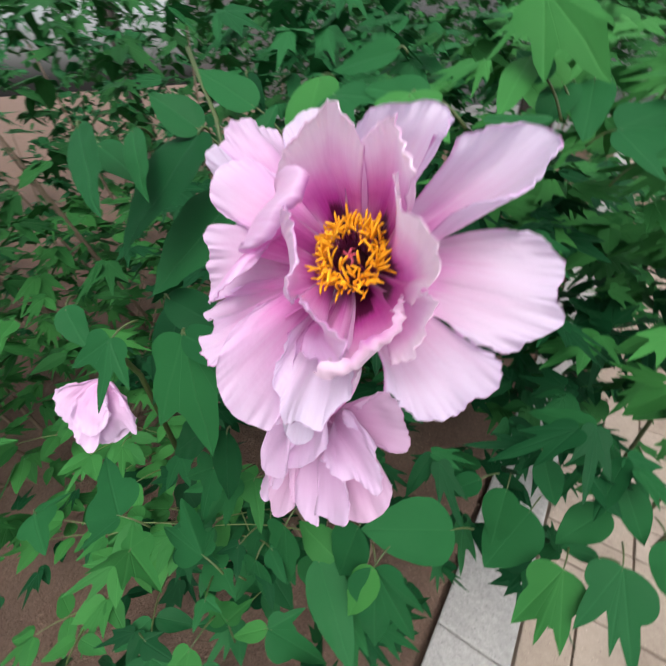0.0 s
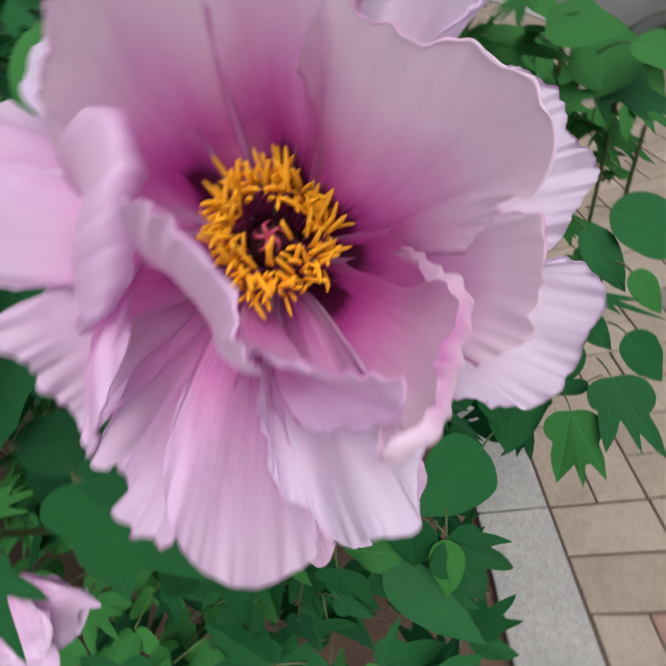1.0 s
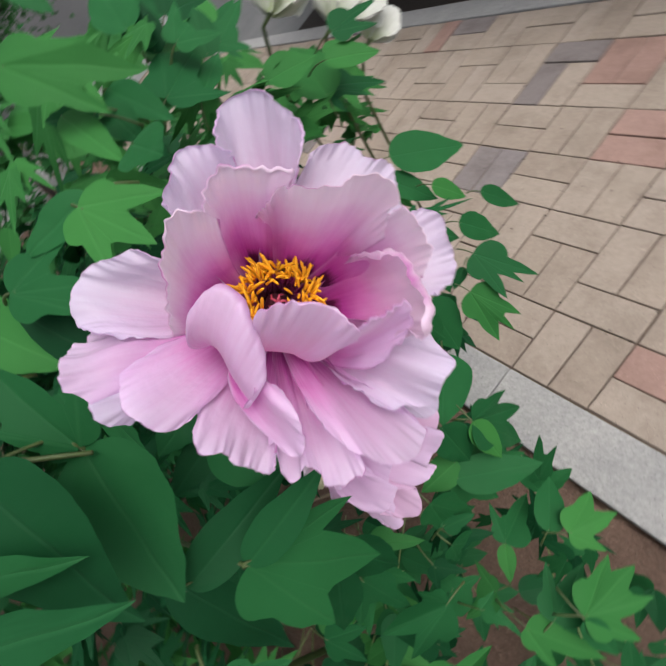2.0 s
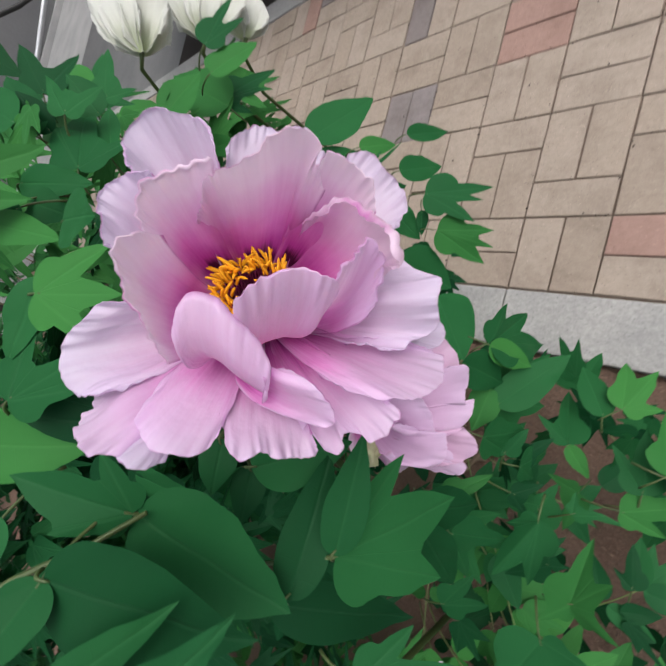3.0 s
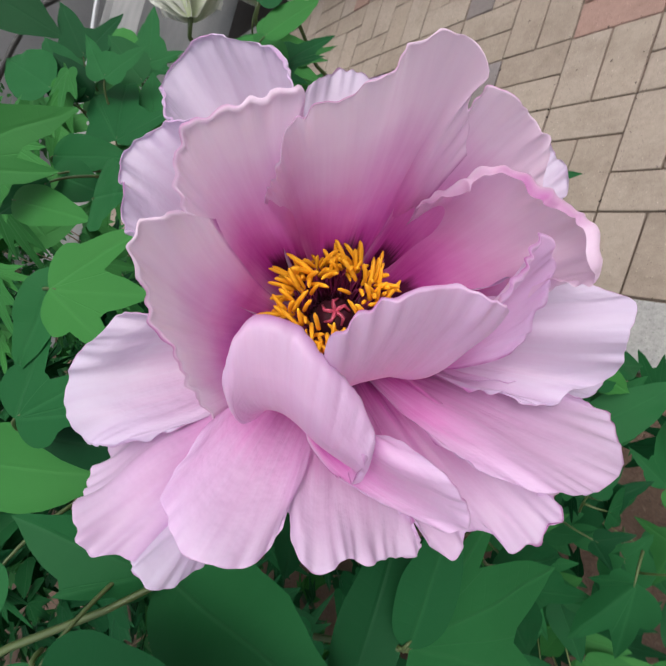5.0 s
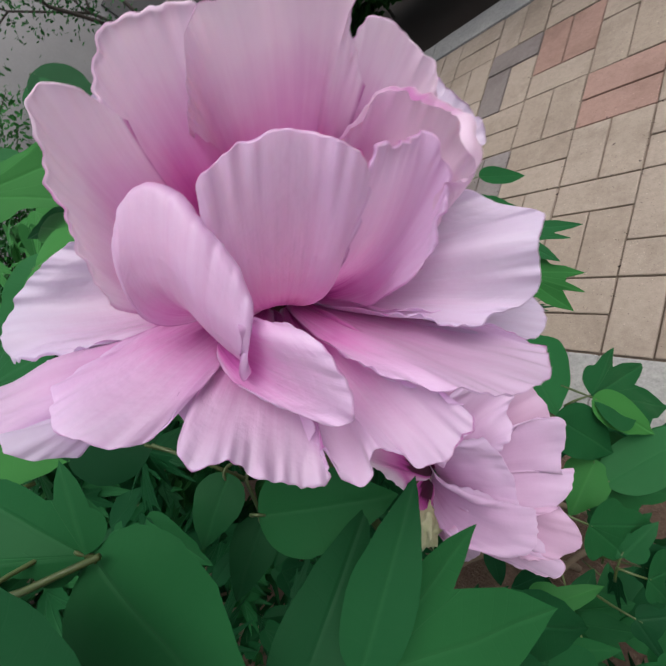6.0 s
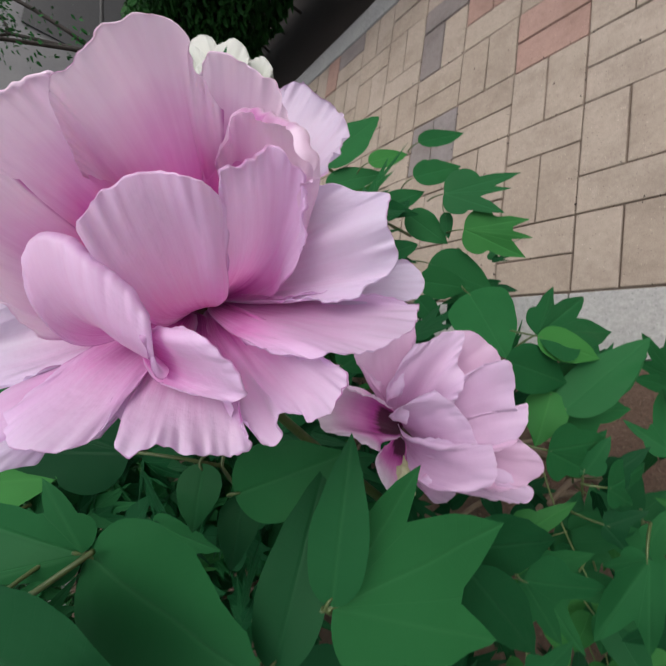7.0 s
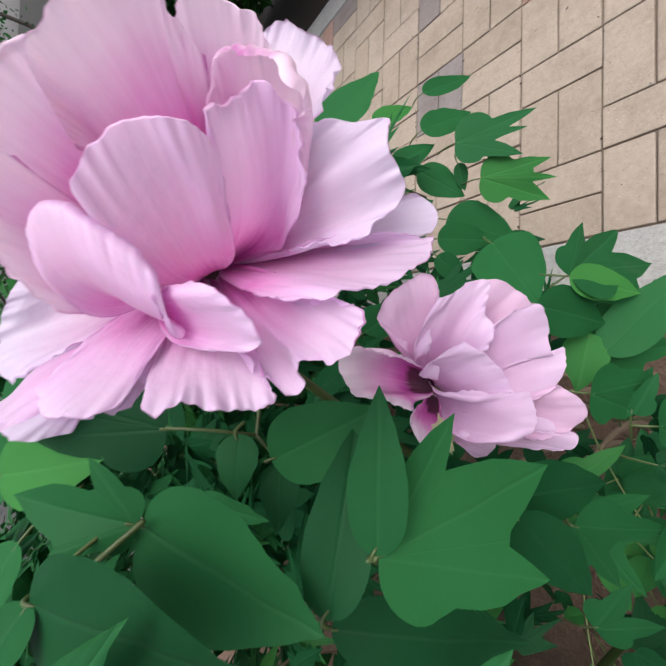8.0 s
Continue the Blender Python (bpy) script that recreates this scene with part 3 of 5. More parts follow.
BED_FRONT = [
    ((0.305, -0.375, 0.620), ((0.276, -0.450, 0.630, 0.24), (0.308, -0.444, 0.620, 0.22), (0.273, -0.397, 0.610, 0.22))),
    ((0.347, -0.419, 0.660), ((0.326, -0.451, 0.660, 0.22), (0.352, -0.357, 0.670, 0.24), (0.371, -0.381, 0.680, 0.20), (0.383, -0.422, 0.680, 0.22))),
    ((0.334, -0.460, 0.660), ((0.301, -0.554, 0.660, 0.25), (0.377, -0.455, 0.670, 0.27))),
    ((0.384, -0.542, 0.660), ((0.347, -0.543, 0.650, 0.30), (0.398, -0.480, 0.670, 0.25))),
    ((0.198, -0.407, 0.600), ((0.241, -0.361, 0.580, 0.24), (0.234, -0.434, 0.600, 0.26))),
    ((0.290, -0.382, 0.550), ((0.276, -0.442, 0.550, 0.26), (0.303, -0.347, 0.550, 0.28))),
    ((0.241, -0.323, 0.580), ((0.262, -0.288, 0.580, 0.26), (0.211, -0.280, 0.580, 0.27))),
    ((0.319, -0.359, 0.500), ((0.311, -0.411, 0.500, 0.26), (0.281, -0.350, 0.500, 0.27))),
    ((0.232, -0.278, 0.600), ((0.288, -0.199, 0.570, 0.22),)),
]
AWAY = [
    ((-0.045, -0.224, 1.083), ((0.011, -0.156, 1.030, 0.22), (0.009, -0.199, 1.025, 0.20), (-0.010, -0.167, 1.059, 0.24))),
    ((-0.146, -0.115, 1.012), ((-0.191, -0.061, 1.046, 0.28),)),
    ((-0.114, -0.093, 1.000), ((-0.087, -0.057, 0.981, 0.32), (-0.144, -0.056, 1.019, 0.28))),
    ((-0.131, -0.051, 0.967), ((-0.147, 0.009, 0.976, 0.28), (-0.105, -0.033, 0.947, 0.28))),
    ((-0.115, 0.040, 0.871), ((-0.075, 0.092, 0.843, 0.26),)),
    ((-0.124, 0.072, 0.883), ((-0.089, 0.114, 0.858, 0.22), (-0.113, 0.148, 0.870, 0.16))),
    ((-0.151, -0.113, 1.031), ((-0.223, -0.086, 1.071, 0.30),)),
    ((0.208, -0.424, 1.010), ((0.251, -0.365, 0.984, 0.12),)),
]
TWIG_END = [
    ((-0.252, -0.031, 1.123), ((-0.185, -0.051, 1.036, 0.27),)),
    ((-0.249, -0.038, 1.118), ((-0.210, -0.104, 1.076, 0.25),)),
    ((-0.170, -0.066, 1.014), ((-0.212, -0.014, 1.042, 0.30), (-0.173, -0.004, 0.993, 0.25))),
    ((-0.133, -0.070, 0.967), ((-0.159, -0.038, 1.003, 0.36),)),
    ((-0.140, -0.109, 1.003), ((-0.163, -0.079, 1.037, 0.30),)),
    ((-0.237, -0.152, 1.122), ((-0.204, -0.142, 1.081, 0.30),)),
]
STALK_NEAR = ((0.112, -0.467, 1.058), (0.126, -0.442, 1.037), (0.143, -0.411, 1.010), (0.163, -0.387, 0.983), (0.178, -0.365, 0.964))
STALK_FORK = ((0.140, -0.295, 0.888), (0.146, -0.313, 0.893), (0.156, -0.336, 0.899), (0.163, -0.352, 0.886))
STALK_BRANCH = ((0.156, -0.336, 0.898), (0.149, -0.332, 0.923), (0.142, -0.329, 0.950))
STALK_HUB = ((0.205, -0.400, 0.890), (0.225, -0.388, 0.884), (0.248, -0.374, 0.877))
HUB = Vector((0.08, -0.40, 0.40))
grown = 0
for rows, normal, greens in ((NEAR, (0.72, 0.05, 0.70), (LEAF, LEAF, LEAF_SHADE, LEAF, LEAF, LEAF_SHADE, LEAF_SHADE, LEAF)),
                             (NEAR_SIDE, (0.72, 0.05, 0.70), (LEAF_SHADE, LEAF)), (RIGHT, (0.55, 0.0, 0.83), (LEAF, LEAF_YOUNG, LEAF)),
                             (KERB_SIDE, (0.3, 0.0, 0.95), (LEAF, LEAF_YOUNG)), (LOW, (0.3, 0.0, 0.95), (LEAF_SHADE, LEAF)),
                             (OVER_PATH, (0.5, -0.1, 0.85), (LEAF, LEAF, LEAF_YOUNG)), (OVER_KERB, (0.5, -0.1, 0.85), (LEAF,)),
                             (SIDE, (0.65, 0.05, 0.75), (LEAF, LEAF_YOUNG, LEAF)), (SIDE_TOP, (0.65, 0.05, 0.75), (LEAF_YOUNG, LEAF)),
                             (EARLY, (0.5, 0.3, 0.8), (LEAF,)), (BED_FRONT, (0.25, 0.1, 0.95), (LEAF, LEAF_YOUNG, LEAF)),
                             (AWAY, (0.6, 0.1, 0.75), (LEAF_YOUNG, LEAF, LEAF, LEAF)), (TWIG_END, (0.6, 0.1, 0.75), (LEAF_SHADE, LEAF))):
    for i, (base, tips) in enumerate(rows):
        grown_leaf(shrub, base, tips, normal, grown, greens[i % len(greens)], 0.006 if rows in (NEAR, NEAR_SIDE) else 0.024)
        grown += 1
for pts, r in ((STALK_NEAR, 0.0021), (STALK_FORK, 0.0016), (STALK_BRANCH, 0.0013), (STALK_HUB, 0.0016)):
    bm = bmesh.new()
    tube(bm, pts, [r * (1 - 0.3 * k / (len(pts) - 1)) for k in range(len(pts))], 7)
    part("leaf_stalk", bm, STEM, shrub)

for k in range(7):
    bm = bmesh.new()
    a = k * 0.9
    top = HUB + Vector((0.12 * math.cos(a) - 0.06, 0.10 * math.sin(a) - 0.02, -0.02 + 0.05 * math.sin(3 * a)))
    tube(bm, bend((0.02 + 0.05 * math.cos(a), -0.45 + 0.05 * math.sin(a), -0.08), top, (0.03 * math.sin(a), 0.03, 0), 8), [0.009 - 0.0007 * i for i in range(9)], 7)
    part("woody_stem", bm, WOOD, shrub)


def crown_top(x, y):
    """Height of the leaf canopy over a spot of the bed."""
    top = 0.90 - 0.55 * min(1.0, max(0.0, (x + 0.02) / 0.32))
    if y > -0.18:
        top -= 1.1 * (y + 0.18)
    top -= 0.12 * max(0.0, -0.55 - y)
    return top + 0.05 * noise.noise((x * 4, y * 4, 1))


def spray(parent, count, area, top, depth, rng, keep):
    """Compound leaves strewn through a canopy, as (base, tip, half, lobes, normal)."""
    out = []
    while len(out) < count * 3:
        x, y = rng.uniform(*area[0]), rng.uniform(*area[1])
        z = top(x, y) - depth * rng.random() ** 1.3
        if z < 0.06 or not keep(x, y, z):
            continue
        head = rng.uniform(-math.pi, math.pi)
        size = rng.uniform(0.045, 0.080)
        base = Vector((x, y, z))
        for k, lobes in ((-1, rng.choice((1, 3))), (0, 3), (1, rng.choice((1, 3)))):
            a = head + k * rng.uniform(0.75, 1.1)
            ln = size * (1.15 if k == 0 else 0.9)
            tip = base + Vector((math.cos(a), math.sin(a), rng.uniform(-0.85, 0.12))) * ln
            nrm = Vector((rng.gauss(0.15, 0.3), rng.gauss(0, 0.3), 1))
            off = Vector((math.cos(head), math.sin(head), 0)) * (size * 0.25 * (k == 0))
            out.append((base + off, tip + off, ln * rng.uniform(0.22, 0.34), lobes, nrm))
    return out


def clear(x, y, z):
    """Keeps the open space about the bloom free."""
    if (Vector((x, y, z)) - Vector((0.27, -0.23, 0.95))).length < 0.23:
        return False
    if x > 0.02 and y > -0.22:
        return False
    return not (x > 0.10 and z > 0.58 - 0.5 * (x - 0.1) and y > -0.45)


def stuff_leaves(name, rows, material, parent, label):
    vs, fs, uv = [], [], []
    shapes = {(lo, s): leaf_shape(lo, s + 10 * lo, False) for lo in (1, 3) for s in range(6)}
    arr = {k: np.array(v[0]) for k, v in shapes.items()}
    for base, tip, half, lobes, nrm in rows:
        key = (lobes, rnd.randrange(6))
        m = np.array(leaf_pose(base, tip, nrm, half))
        p = arr[key] @ m[:3, :3].T + m[:3, 3]
        k = len(vs)
        vs.extend(p.tolist())
        fs.extend(tuple(i + k for i in q) for q in shapes[key][1])
        uv.extend(shapes[key][2])
    ob = from_arrays(name, vs, fs, material, parent, uv)
    return tagged(ob, label, kind="stuff")


rows = spray(shrub, 620, ((-0.75, 0.75), (-1.0, 0.0)), crown_top, 0.6, random.Random(3), clear)
thin = random.Random(6)
rows = [r for r in rows if r[0].x < 0.08 or r[0].y > -0.30 or thin.random() < 0.22]
near = [r for r in rows if r[0].x > -0.15 and r[0].y > -0.55][:220]
# part of the lower leaves take the green darkened for shade
for base, tip, half, lobes, nrm in near:
    place_leaf(shrub, base, tip, half, lobes, nrm, None, True if base.y < -0.52 and base.z < 0.5 else rnd.choice((False, "in_shade")))
chosen = {id(r) for r in near}
# deep foliage takes the shade-darkened green throughout
stuff_leaves("foliage", [r for r in rows if id(r) not in chosen], LEAF_SHADE, shrub, "dense lower peony foliage")


def compound_leaf(parent, root, tip, size, rng):
    """A long pale stalk with a three-part leaf at its end and a pair of leaflets farther back."""
    root, tip = Vector(root), Vector(tip)
    line = bend(root, tip, (0, 0, 0.02), 8)
    bm = bmesh.new()
    tube(bm, line, [0.0017 - 0.00011 * k for k in range(9)], 6)
    part("leaf_stalk", bm, STALK, parent)
    way = (tip - root)
    head = math.atan2(way.y, way.x)
    for at, turns in ((8, (-0.85, 0.0, 0.85)), (5, (-1.15, 1.15))):
        for turn in turns:
            a = head + turn + rng.gauss(0, 0.12)
            ln = size * (1.15 if turn == 0 else 0.92) * rng.uniform(0.9, 1.1)
            base = line[at] + Vector((math.cos(a), math.sin(a), 0)) * 0.004
            end = base + Vector((math.cos(a), math.sin(a), rng.uniform(-0.45, 0.05))) * ln
            nrm = Vector((rng.gauss(0.15, 0.18), rng.gauss(0.1, 0.18), 1))
            place_leaf(parent, base, end, ln * rng.uniform(0.25, 0.32), 3 if turn == 0 and rng.random() < 0.6 else 1, nrm, rng.randrange(6), tip.y < -0.55)


bed = random.Random(29)
for k in range(34):
    x, y = 0.12 + 0.40 * bed.random(), -1.02 + 0.68 * ((k + bed.random()) / 34)
    z = 0.20 + 0.26 * bed.random() - 0.25 * max(0.0, x - 0.3)
    a = bed.uniform(-1.3, 1.7)
    reach = bed.uniform(0.14, 0.22)
    compound_leaf(shrub, (x - reach * math.cos(a), y - reach * math.sin(a), z - bed.uniform(0.06, 0.14)), (x, y, z), bed.uniform(0.055, 0.075), bed)


def side_top(x, y):
    """Height of the leaves beside the bloom, falling towards the path."""
    return 1.09 - 1.25 * max(0.0, y + 0.12) + 0.03 * noise.noise((x * 6, y * 6, 3))


for base, tip, half, lobes, nrm in spray(shrub, 88, ((-0.46, -0.12), (-0.42, 0.05)), side_top, 0.34, random.Random(41), clear):
    place_leaf(shrub, base, tip, half, lobes, nrm + Vector((0.5, 0, 0)), None, True)

for base, tip, half, lobes, nrm in spray(shrub, 24, ((-0.39, -0.27), (-0.03, 0.17)), lambda x, y: 0.86 - 1.1 * (y - 0.1), 0.20, random.Random(52), clear):
    place_leaf(shrub, base, tip, half, lobes, nrm + Vector((0.5, 0, 0)), None, True)


def bush(name, label, count, area, height, depth, seed, material=LEAF_FAR, size=1.0):
    ob = tagged(new(name), label, "shrub")
    r = spray(ob, count, area, lambda x, y: height + 0.12 * noise.noise((x * 2.5, y * 2.5, seed)), depth, random.Random(seed), lambda x, y, z: True)
    if size != 1.0:
        r = [(b, b + (t - b) * size, h * size, lo, n) for b, t, h, lo, n in r]
    stuff_leaves("foliage", r, material, ob, "dense green foliage")
    cx, cy = sum(area[0]) / 2, sum(area[1]) / 2
    rr = random.Random(seed + 1)
    for k in range(9):
        bm = bmesh.new()
        p = (rr.uniform(*area[0]), rr.uniform(*area[1]), height - 0.32)
        tube(bm, bend((cx + (p[0] - cx) * 0.4, cy + (p[1] - cy) * 0.4, -0.08), p, (0.02, 0.03, 0), 6), [0.008, 0.007, 0.006, 0.005, 0.004, 0.003, 0.002], 6)
        part("woody_stem", bm, WOOD, ob)
    return ob


bush("peony_shrub", "leafy green peony shrub with bare soil below", 480, ((-0.35, 0.80), (-2.0, -0.90)), 0.74, 0.6, 20, LEAF_YOUNG, 1.1)
bush("peony_shrub", "white flowering tree peony shrub with green leaves", 480, ((-1.5, -0.28), (-0.9, 0.10)), 0.80, 0.55, 21)
bush("peony_shrub", "tall leafy peony shrub behind the bloom", 420, ((-1.0, -0.25), (-1.1, -0.34)), 1.16, 0.8, 22, LEAF, 1.15)
bush("peony_shrub", "dense green peony shrub farther down the bed", 650, ((-3.1, -1.4), (-1.6, -0.1)), 1.32, 1.0, 23, size=1.2)
bush("peony_shrub", "tall green peony shrub at the far corner of the bed", 620, ((-1.9, 1.1), (-3.5, -2.1)), 1.25, 1.15, 27, LEAF, 1.4)
bush("peony_shrub", "dense green peony shrub at the back of the bed", 650, ((-1.6, 0.4), (-2.2, -0.95)), 1.45, 1.1, 25, size=1.2)


# ---- blooms ----
def petal(parent, base, mid, tip, side, width, cup=0.9, ruffle=0.004, curl=0.0, notch=0.0, material=PINK, seed=0.0, label="", nu=22, nv=18, square=0.35, pleat=0.0006):
    """A petal: a centre line from base through mid to tip, a side direction, half a width, and how it cups, ruffles and curls."""
    B, M, T, S = Vector(base), Vector(mid), Vector(tip), Vector(side).normalized()
    C = (M - B * 0.25 - T * 0.25) * 2.0
    vs, fs, uv = [], [], []
    for i in range(nu + 1):
        u0 = i / nu
        for j in range(nv + 1):
            v = -1 + 2 * j / nv
            u = u0 * (1 - (1 - square) * 0.30 * abs(v) ** 2.4)
            u *= 1 + notch * (noise.noise((2.0 * v, seed, 0.5)) + 0.7 * noise.noise((5.5 * v, seed, 3.5)) + 0.5 * noise.noise((13 * v, seed, 7.5))) * u0 ** 4 * 0.04
            c = B * (1 - u) ** 2 + C * (2 * u * (1 - u)) + T * u * u
            t = ((C - B) * (1 - u) + (T - C) * u).normalized()
            s = (S - t * S.dot(t)).normalized()
            n = s.cross(t)
            w = width * (0.26 + 0.74 * math.sin(min(1.0, u0 * 1.25) * math.pi / 2) ** 1.15) * (1 - 0.10 * max(0, u0 - 0.8) * 5)
            a = cup * (0.55 + 0.45 * u0)
            if abs(a) > 1e-3:
                x, z = w * math.sin(a * v) / a, w * (1 - math.cos(a * v)) / a
            else:
                x, z = w * v, 0.0
            rim = max(u0 ** 6, 0.6 * abs(v) ** 6 * u0)
            z += ruffle * rim * (math.sin(5.0 * v + 3 * u0 + seed) + 0.55 * math.sin(12.0 * v + 5 * u0 + 1.7 * seed) + 0.2 * math.sin(25 * v + seed))
            z += 0.0020 * u0 * math.sin(2.6 * v + 4 * u0 + seed) + 0.0004 * math.sin(9 * v + seed) * u0
            z += pleat * u0 * u0 * (math.sin(8.5 * v + 1.3 * seed + 2 * u0) + 0.5 * math.sin(17 * v + seed))
            k = max(0.0, (u0 - 0.78) / 0.22)
            z += curl * k * k * width
            x *= 1 - 0.06 * abs(curl) * k
            vs.append(c + s * x + n * z)
            uv.append((j / nv, u0))
    for i in range(nu):
        for j in range(nv):
            a = i * (nv + 1) + j
            fs.append((a, a + nv + 1, a + nv + 2, a + 1))
    ob = from_arrays("petal", vs, fs, material, parent, uv)
    if label:
        ob["label"] = label
    return ob


def sheet(parent, foot, rim, belly, ruffle, notch, curl, material, spread, seed=0, nu=34, nv=120, label="", size=1.0):
    """A petal stretched from a narrow foot to a rim curve, bellied out, with a frilled and curled rim."""
    P = [Vector(p) for p in rim]
    P = [P[0] * 2 - P[1]] + P + [P[-1] * 2 - P[-2]]
    fine = []
    for k in range(1, len(P) - 2):
        for q in range(12):
            t = q / 12
            fine.append(0.5 * (P[k] * 2 + (P[k + 1] - P[k - 1]) * t + (P[k - 1] * 2 - P[k] * 5 + P[k + 1] * 4 - P[k + 2]) * t * t
                               + (P[k] * 3 - P[k - 1] - P[k + 1] * 3 + P[k + 2]) * t ** 3))
    fine.append(P[-2])
    run = [0.0]
    for p, q in zip(fine, fine[1:]):
        run.append(run[-1] + (q - p).length)
    along = [run[-1] * j / nv for j in range(nv + 1)]
    R = [Vector([float(np.interp(s, run, [p[i] for p in fine])) for i in range(3)]) for s in along]
    B, D = Vector(foot), Vector(belly)
    side = (R[-1] - R[0]).normalized() * spread
    E = sum(R, Vector()) / len(R)
    axis = (E - B).normalized()
    f1 = lambda s, f, k: noise.noise((s * f, seed * 1.7, k))
    rows = []
    for i in range(nu + 1):
        u = i / nu
        row = []
        for j in range(nv + 1):
            v = -1 + 2 * j / nv
            b = B + side * v
            s = along[j]
            far = 1 + notch * u ** 3 * (0.060 * f1(s, 70, 0.5) + 0.020 * f1(s, 170, 4.5) + 0.012 * f1(s, 330, 8.5))
            e = b + (R[j] - b) * far
            w = 1 - 0.45 * v * v
            # the sides swell out sooner than the middle line runs up
            d = e - E
            lengthways = axis * d.dot(axis)
            c = (B + E) * 0.5 + D * w
            row.append(B * (1 - u) ** 2 + c * (2 * u * (1 - u)) + E * u * u + side * (v * (1 - u)) + lengthways * u ** 1.5 + (d - lengthways) * u ** 0.60)
        rows.append(row)
    vs, fs, uv, crest = [], [], [], []
    for i in range(nu + 1):
        u = i / nu
        rim_u = max(0.0, (u - 0.76) / 0.24)
        for j in range(nv + 1):
            s = along[j]
            t = rows[min(i + 1, nu)][j] - rows[max(i - 1, 0)][j]
            r = rows[i][min(j + 1, nv)] - rows[i][max(j - 1, 0)]
            n = r.cross(t)
            n = n.normalized() if n.length > 1e-12 else Vector((0, 0, 1))
            z = ruffle * rim_u ** 1.5 * (1.8 * f1(s, 70, 1.0 + 0.6 * u) + 1.5 * f1(s, 160, 3.0 + 0.8 * u) + 1.7 * rim_u * f1(s, 320, 6.0))
            z += 0.0011 * max(0.0, (u - 0.55) / 0.45) ** 2 * max(0.0, f1(s, 44, 51.0) + 0.15) * f1(s, 250, 55.0 + 0.5 * u)
            z += size * u * (0.0034 * noise.noise((s * 20, u * 2.3, seed)) + 0.0017 * noise.noise((s * 52, u * 3.6, seed + 5)))
            z += size * u * (0.0005 * noise.noise((s * 140, u * 5, seed + 9)) + 0.00014 * f1(s, 330, 19.0 + 2.0 * u) * (1 - 0.6 * u))
            vs.append(rows[i][j] + n * z)
            uv.append((j / nv, u * 0.93))
            if i == nu:
                crest.append((vs[-1], t.normalized(), n))
    # the very edge rolls over, tighter here and looser there
    turns = 6
    for q in range(1, turns + 1):
        for j, (p, t, n) in enumerate(crest):
            r = (curl if abs(curl) > 1e-5 else 0.0006) * (0.85 + 0.5 * f1(along[j], 60, 23.0) + 0.25 * f1(along[j], 260, 43.0)) * min(1.0, 5 * min(j, nv - j) / nv + 0.15)
            th = q / turns * (2.3 + 0.9 * f1(along[j], 60, 27.0))
            frill = 0.45 * ruffle * q / turns * (f1(along[j], 240, 31.0) + 0.6 * f1(along[j], 420, 35.0))
            vs.append(p + t * (abs(r) * math.sin(th) + frill) + n * (r * (1 - math.cos(th)) + frill))
            uv.append((j / nv, 0.93 + 0.07 * q / turns))
    for i in range(nu + turns):
        for j in range(nv):
            a = i * (nv + 1) + j
            fs.append((a, a + nv + 1, a + nv + 2, a + 1))
    ob = from_arrays("petal", vs, fs, material, parent, uv)
    if label:
        ob["label"] = label
    return ob


def bloom(name, label, origin, axis, right, size=1.0):
    """An Empty at the foot of a bloom, whose z axis looks out of the cup."""
    z = Vector(axis).normalized()
    x = (Vector(right) - z * Vector(right).dot(z)).normalized()
    m = Matrix((x, z.cross(x), z)).transposed().to_4x4()
    m.translation = origin
    ob = tagged(new(name), label, "flower")
    ob.matrix_world = m @ Matrix.Diagonal((size, size, size, 1))
    return ob


def hang(ob, start, length, label):
    """A stem from a bloom's foot that bends down to the ground."""
    turn = ob.matrix_world.to_3x3().inverted()
    p = Vector(start)
    away, down = turn @ Vector((-0.6, -0.5, 0)), turn @ Vector((0, 0, -1))
    bm = bmesh.new()
    tube(bm, [p, p + away * 0.03 + down * 0.01, p + away * 0.07 + down * 0.08, p + away * 0.09 + down * length], [0.0045, 0.004, 0.0038, 0.005], 8)
    part("stem", bm, STEM, ob, label)


main = bloom("peony_bloom", "wide open pale pink peony bloom with ruffled petals and orange stamens", (0.2122, -0.2397, 0.9503), (0.674, 0.2516, 0.694), (0.667, 0.195, -0.719))
# each petal: foot, points along its rim, belly, ruffle, ragged edge, curl of the rim, colour, width of the foot
sheet(main, (0, 0.012, 0.003), ((-0.0213, 0.0214, 0.045), (-0.0155, 0.0233, 0.064), (-0.0071, 0.0237, 0.077), (0.006, 0.028, 0.081), (0.014, 0.036, 0.08), (0.023, 0.041, 0.077), (0.0256, 0.0375, 0.07), (0.031, 0.036, 0.052)), (0, 0.014, -0.006), 0.001, 0.6, -0.00035, PINK, 0.004, seed=1)
sheet(main, (0.008, 0.01, 0.002), ((0.022, 0.036, 0.05), (0.03, 0.0415, 0.066), (0.038, 0.042, 0.0665), (0.047, 0.04, 0.06), (0.0505, 0.0368, 0.056), (0.055, 0.0325, 0.048)), (0.004, 0.012, -0.006), 0.0011, 0.6, -0.0004, PINK, 0.004, seed=4)
sheet(main, (0.0125, 0.003, 0.002), ((0.022, 0.03, 0.036), (0.034, 0.035, 0.05), (0.047, 0.0295, 0.055), (0.058, 0.021, 0.0565), (0.062, 0.013, 0.055), (0.064, 0.008, 0.043), (0.054, -0.004, 0.028)), (0.01, 0.008, -0.014), 0.0009, 0.4, 0.0038, PINK, 0.005, seed=7)
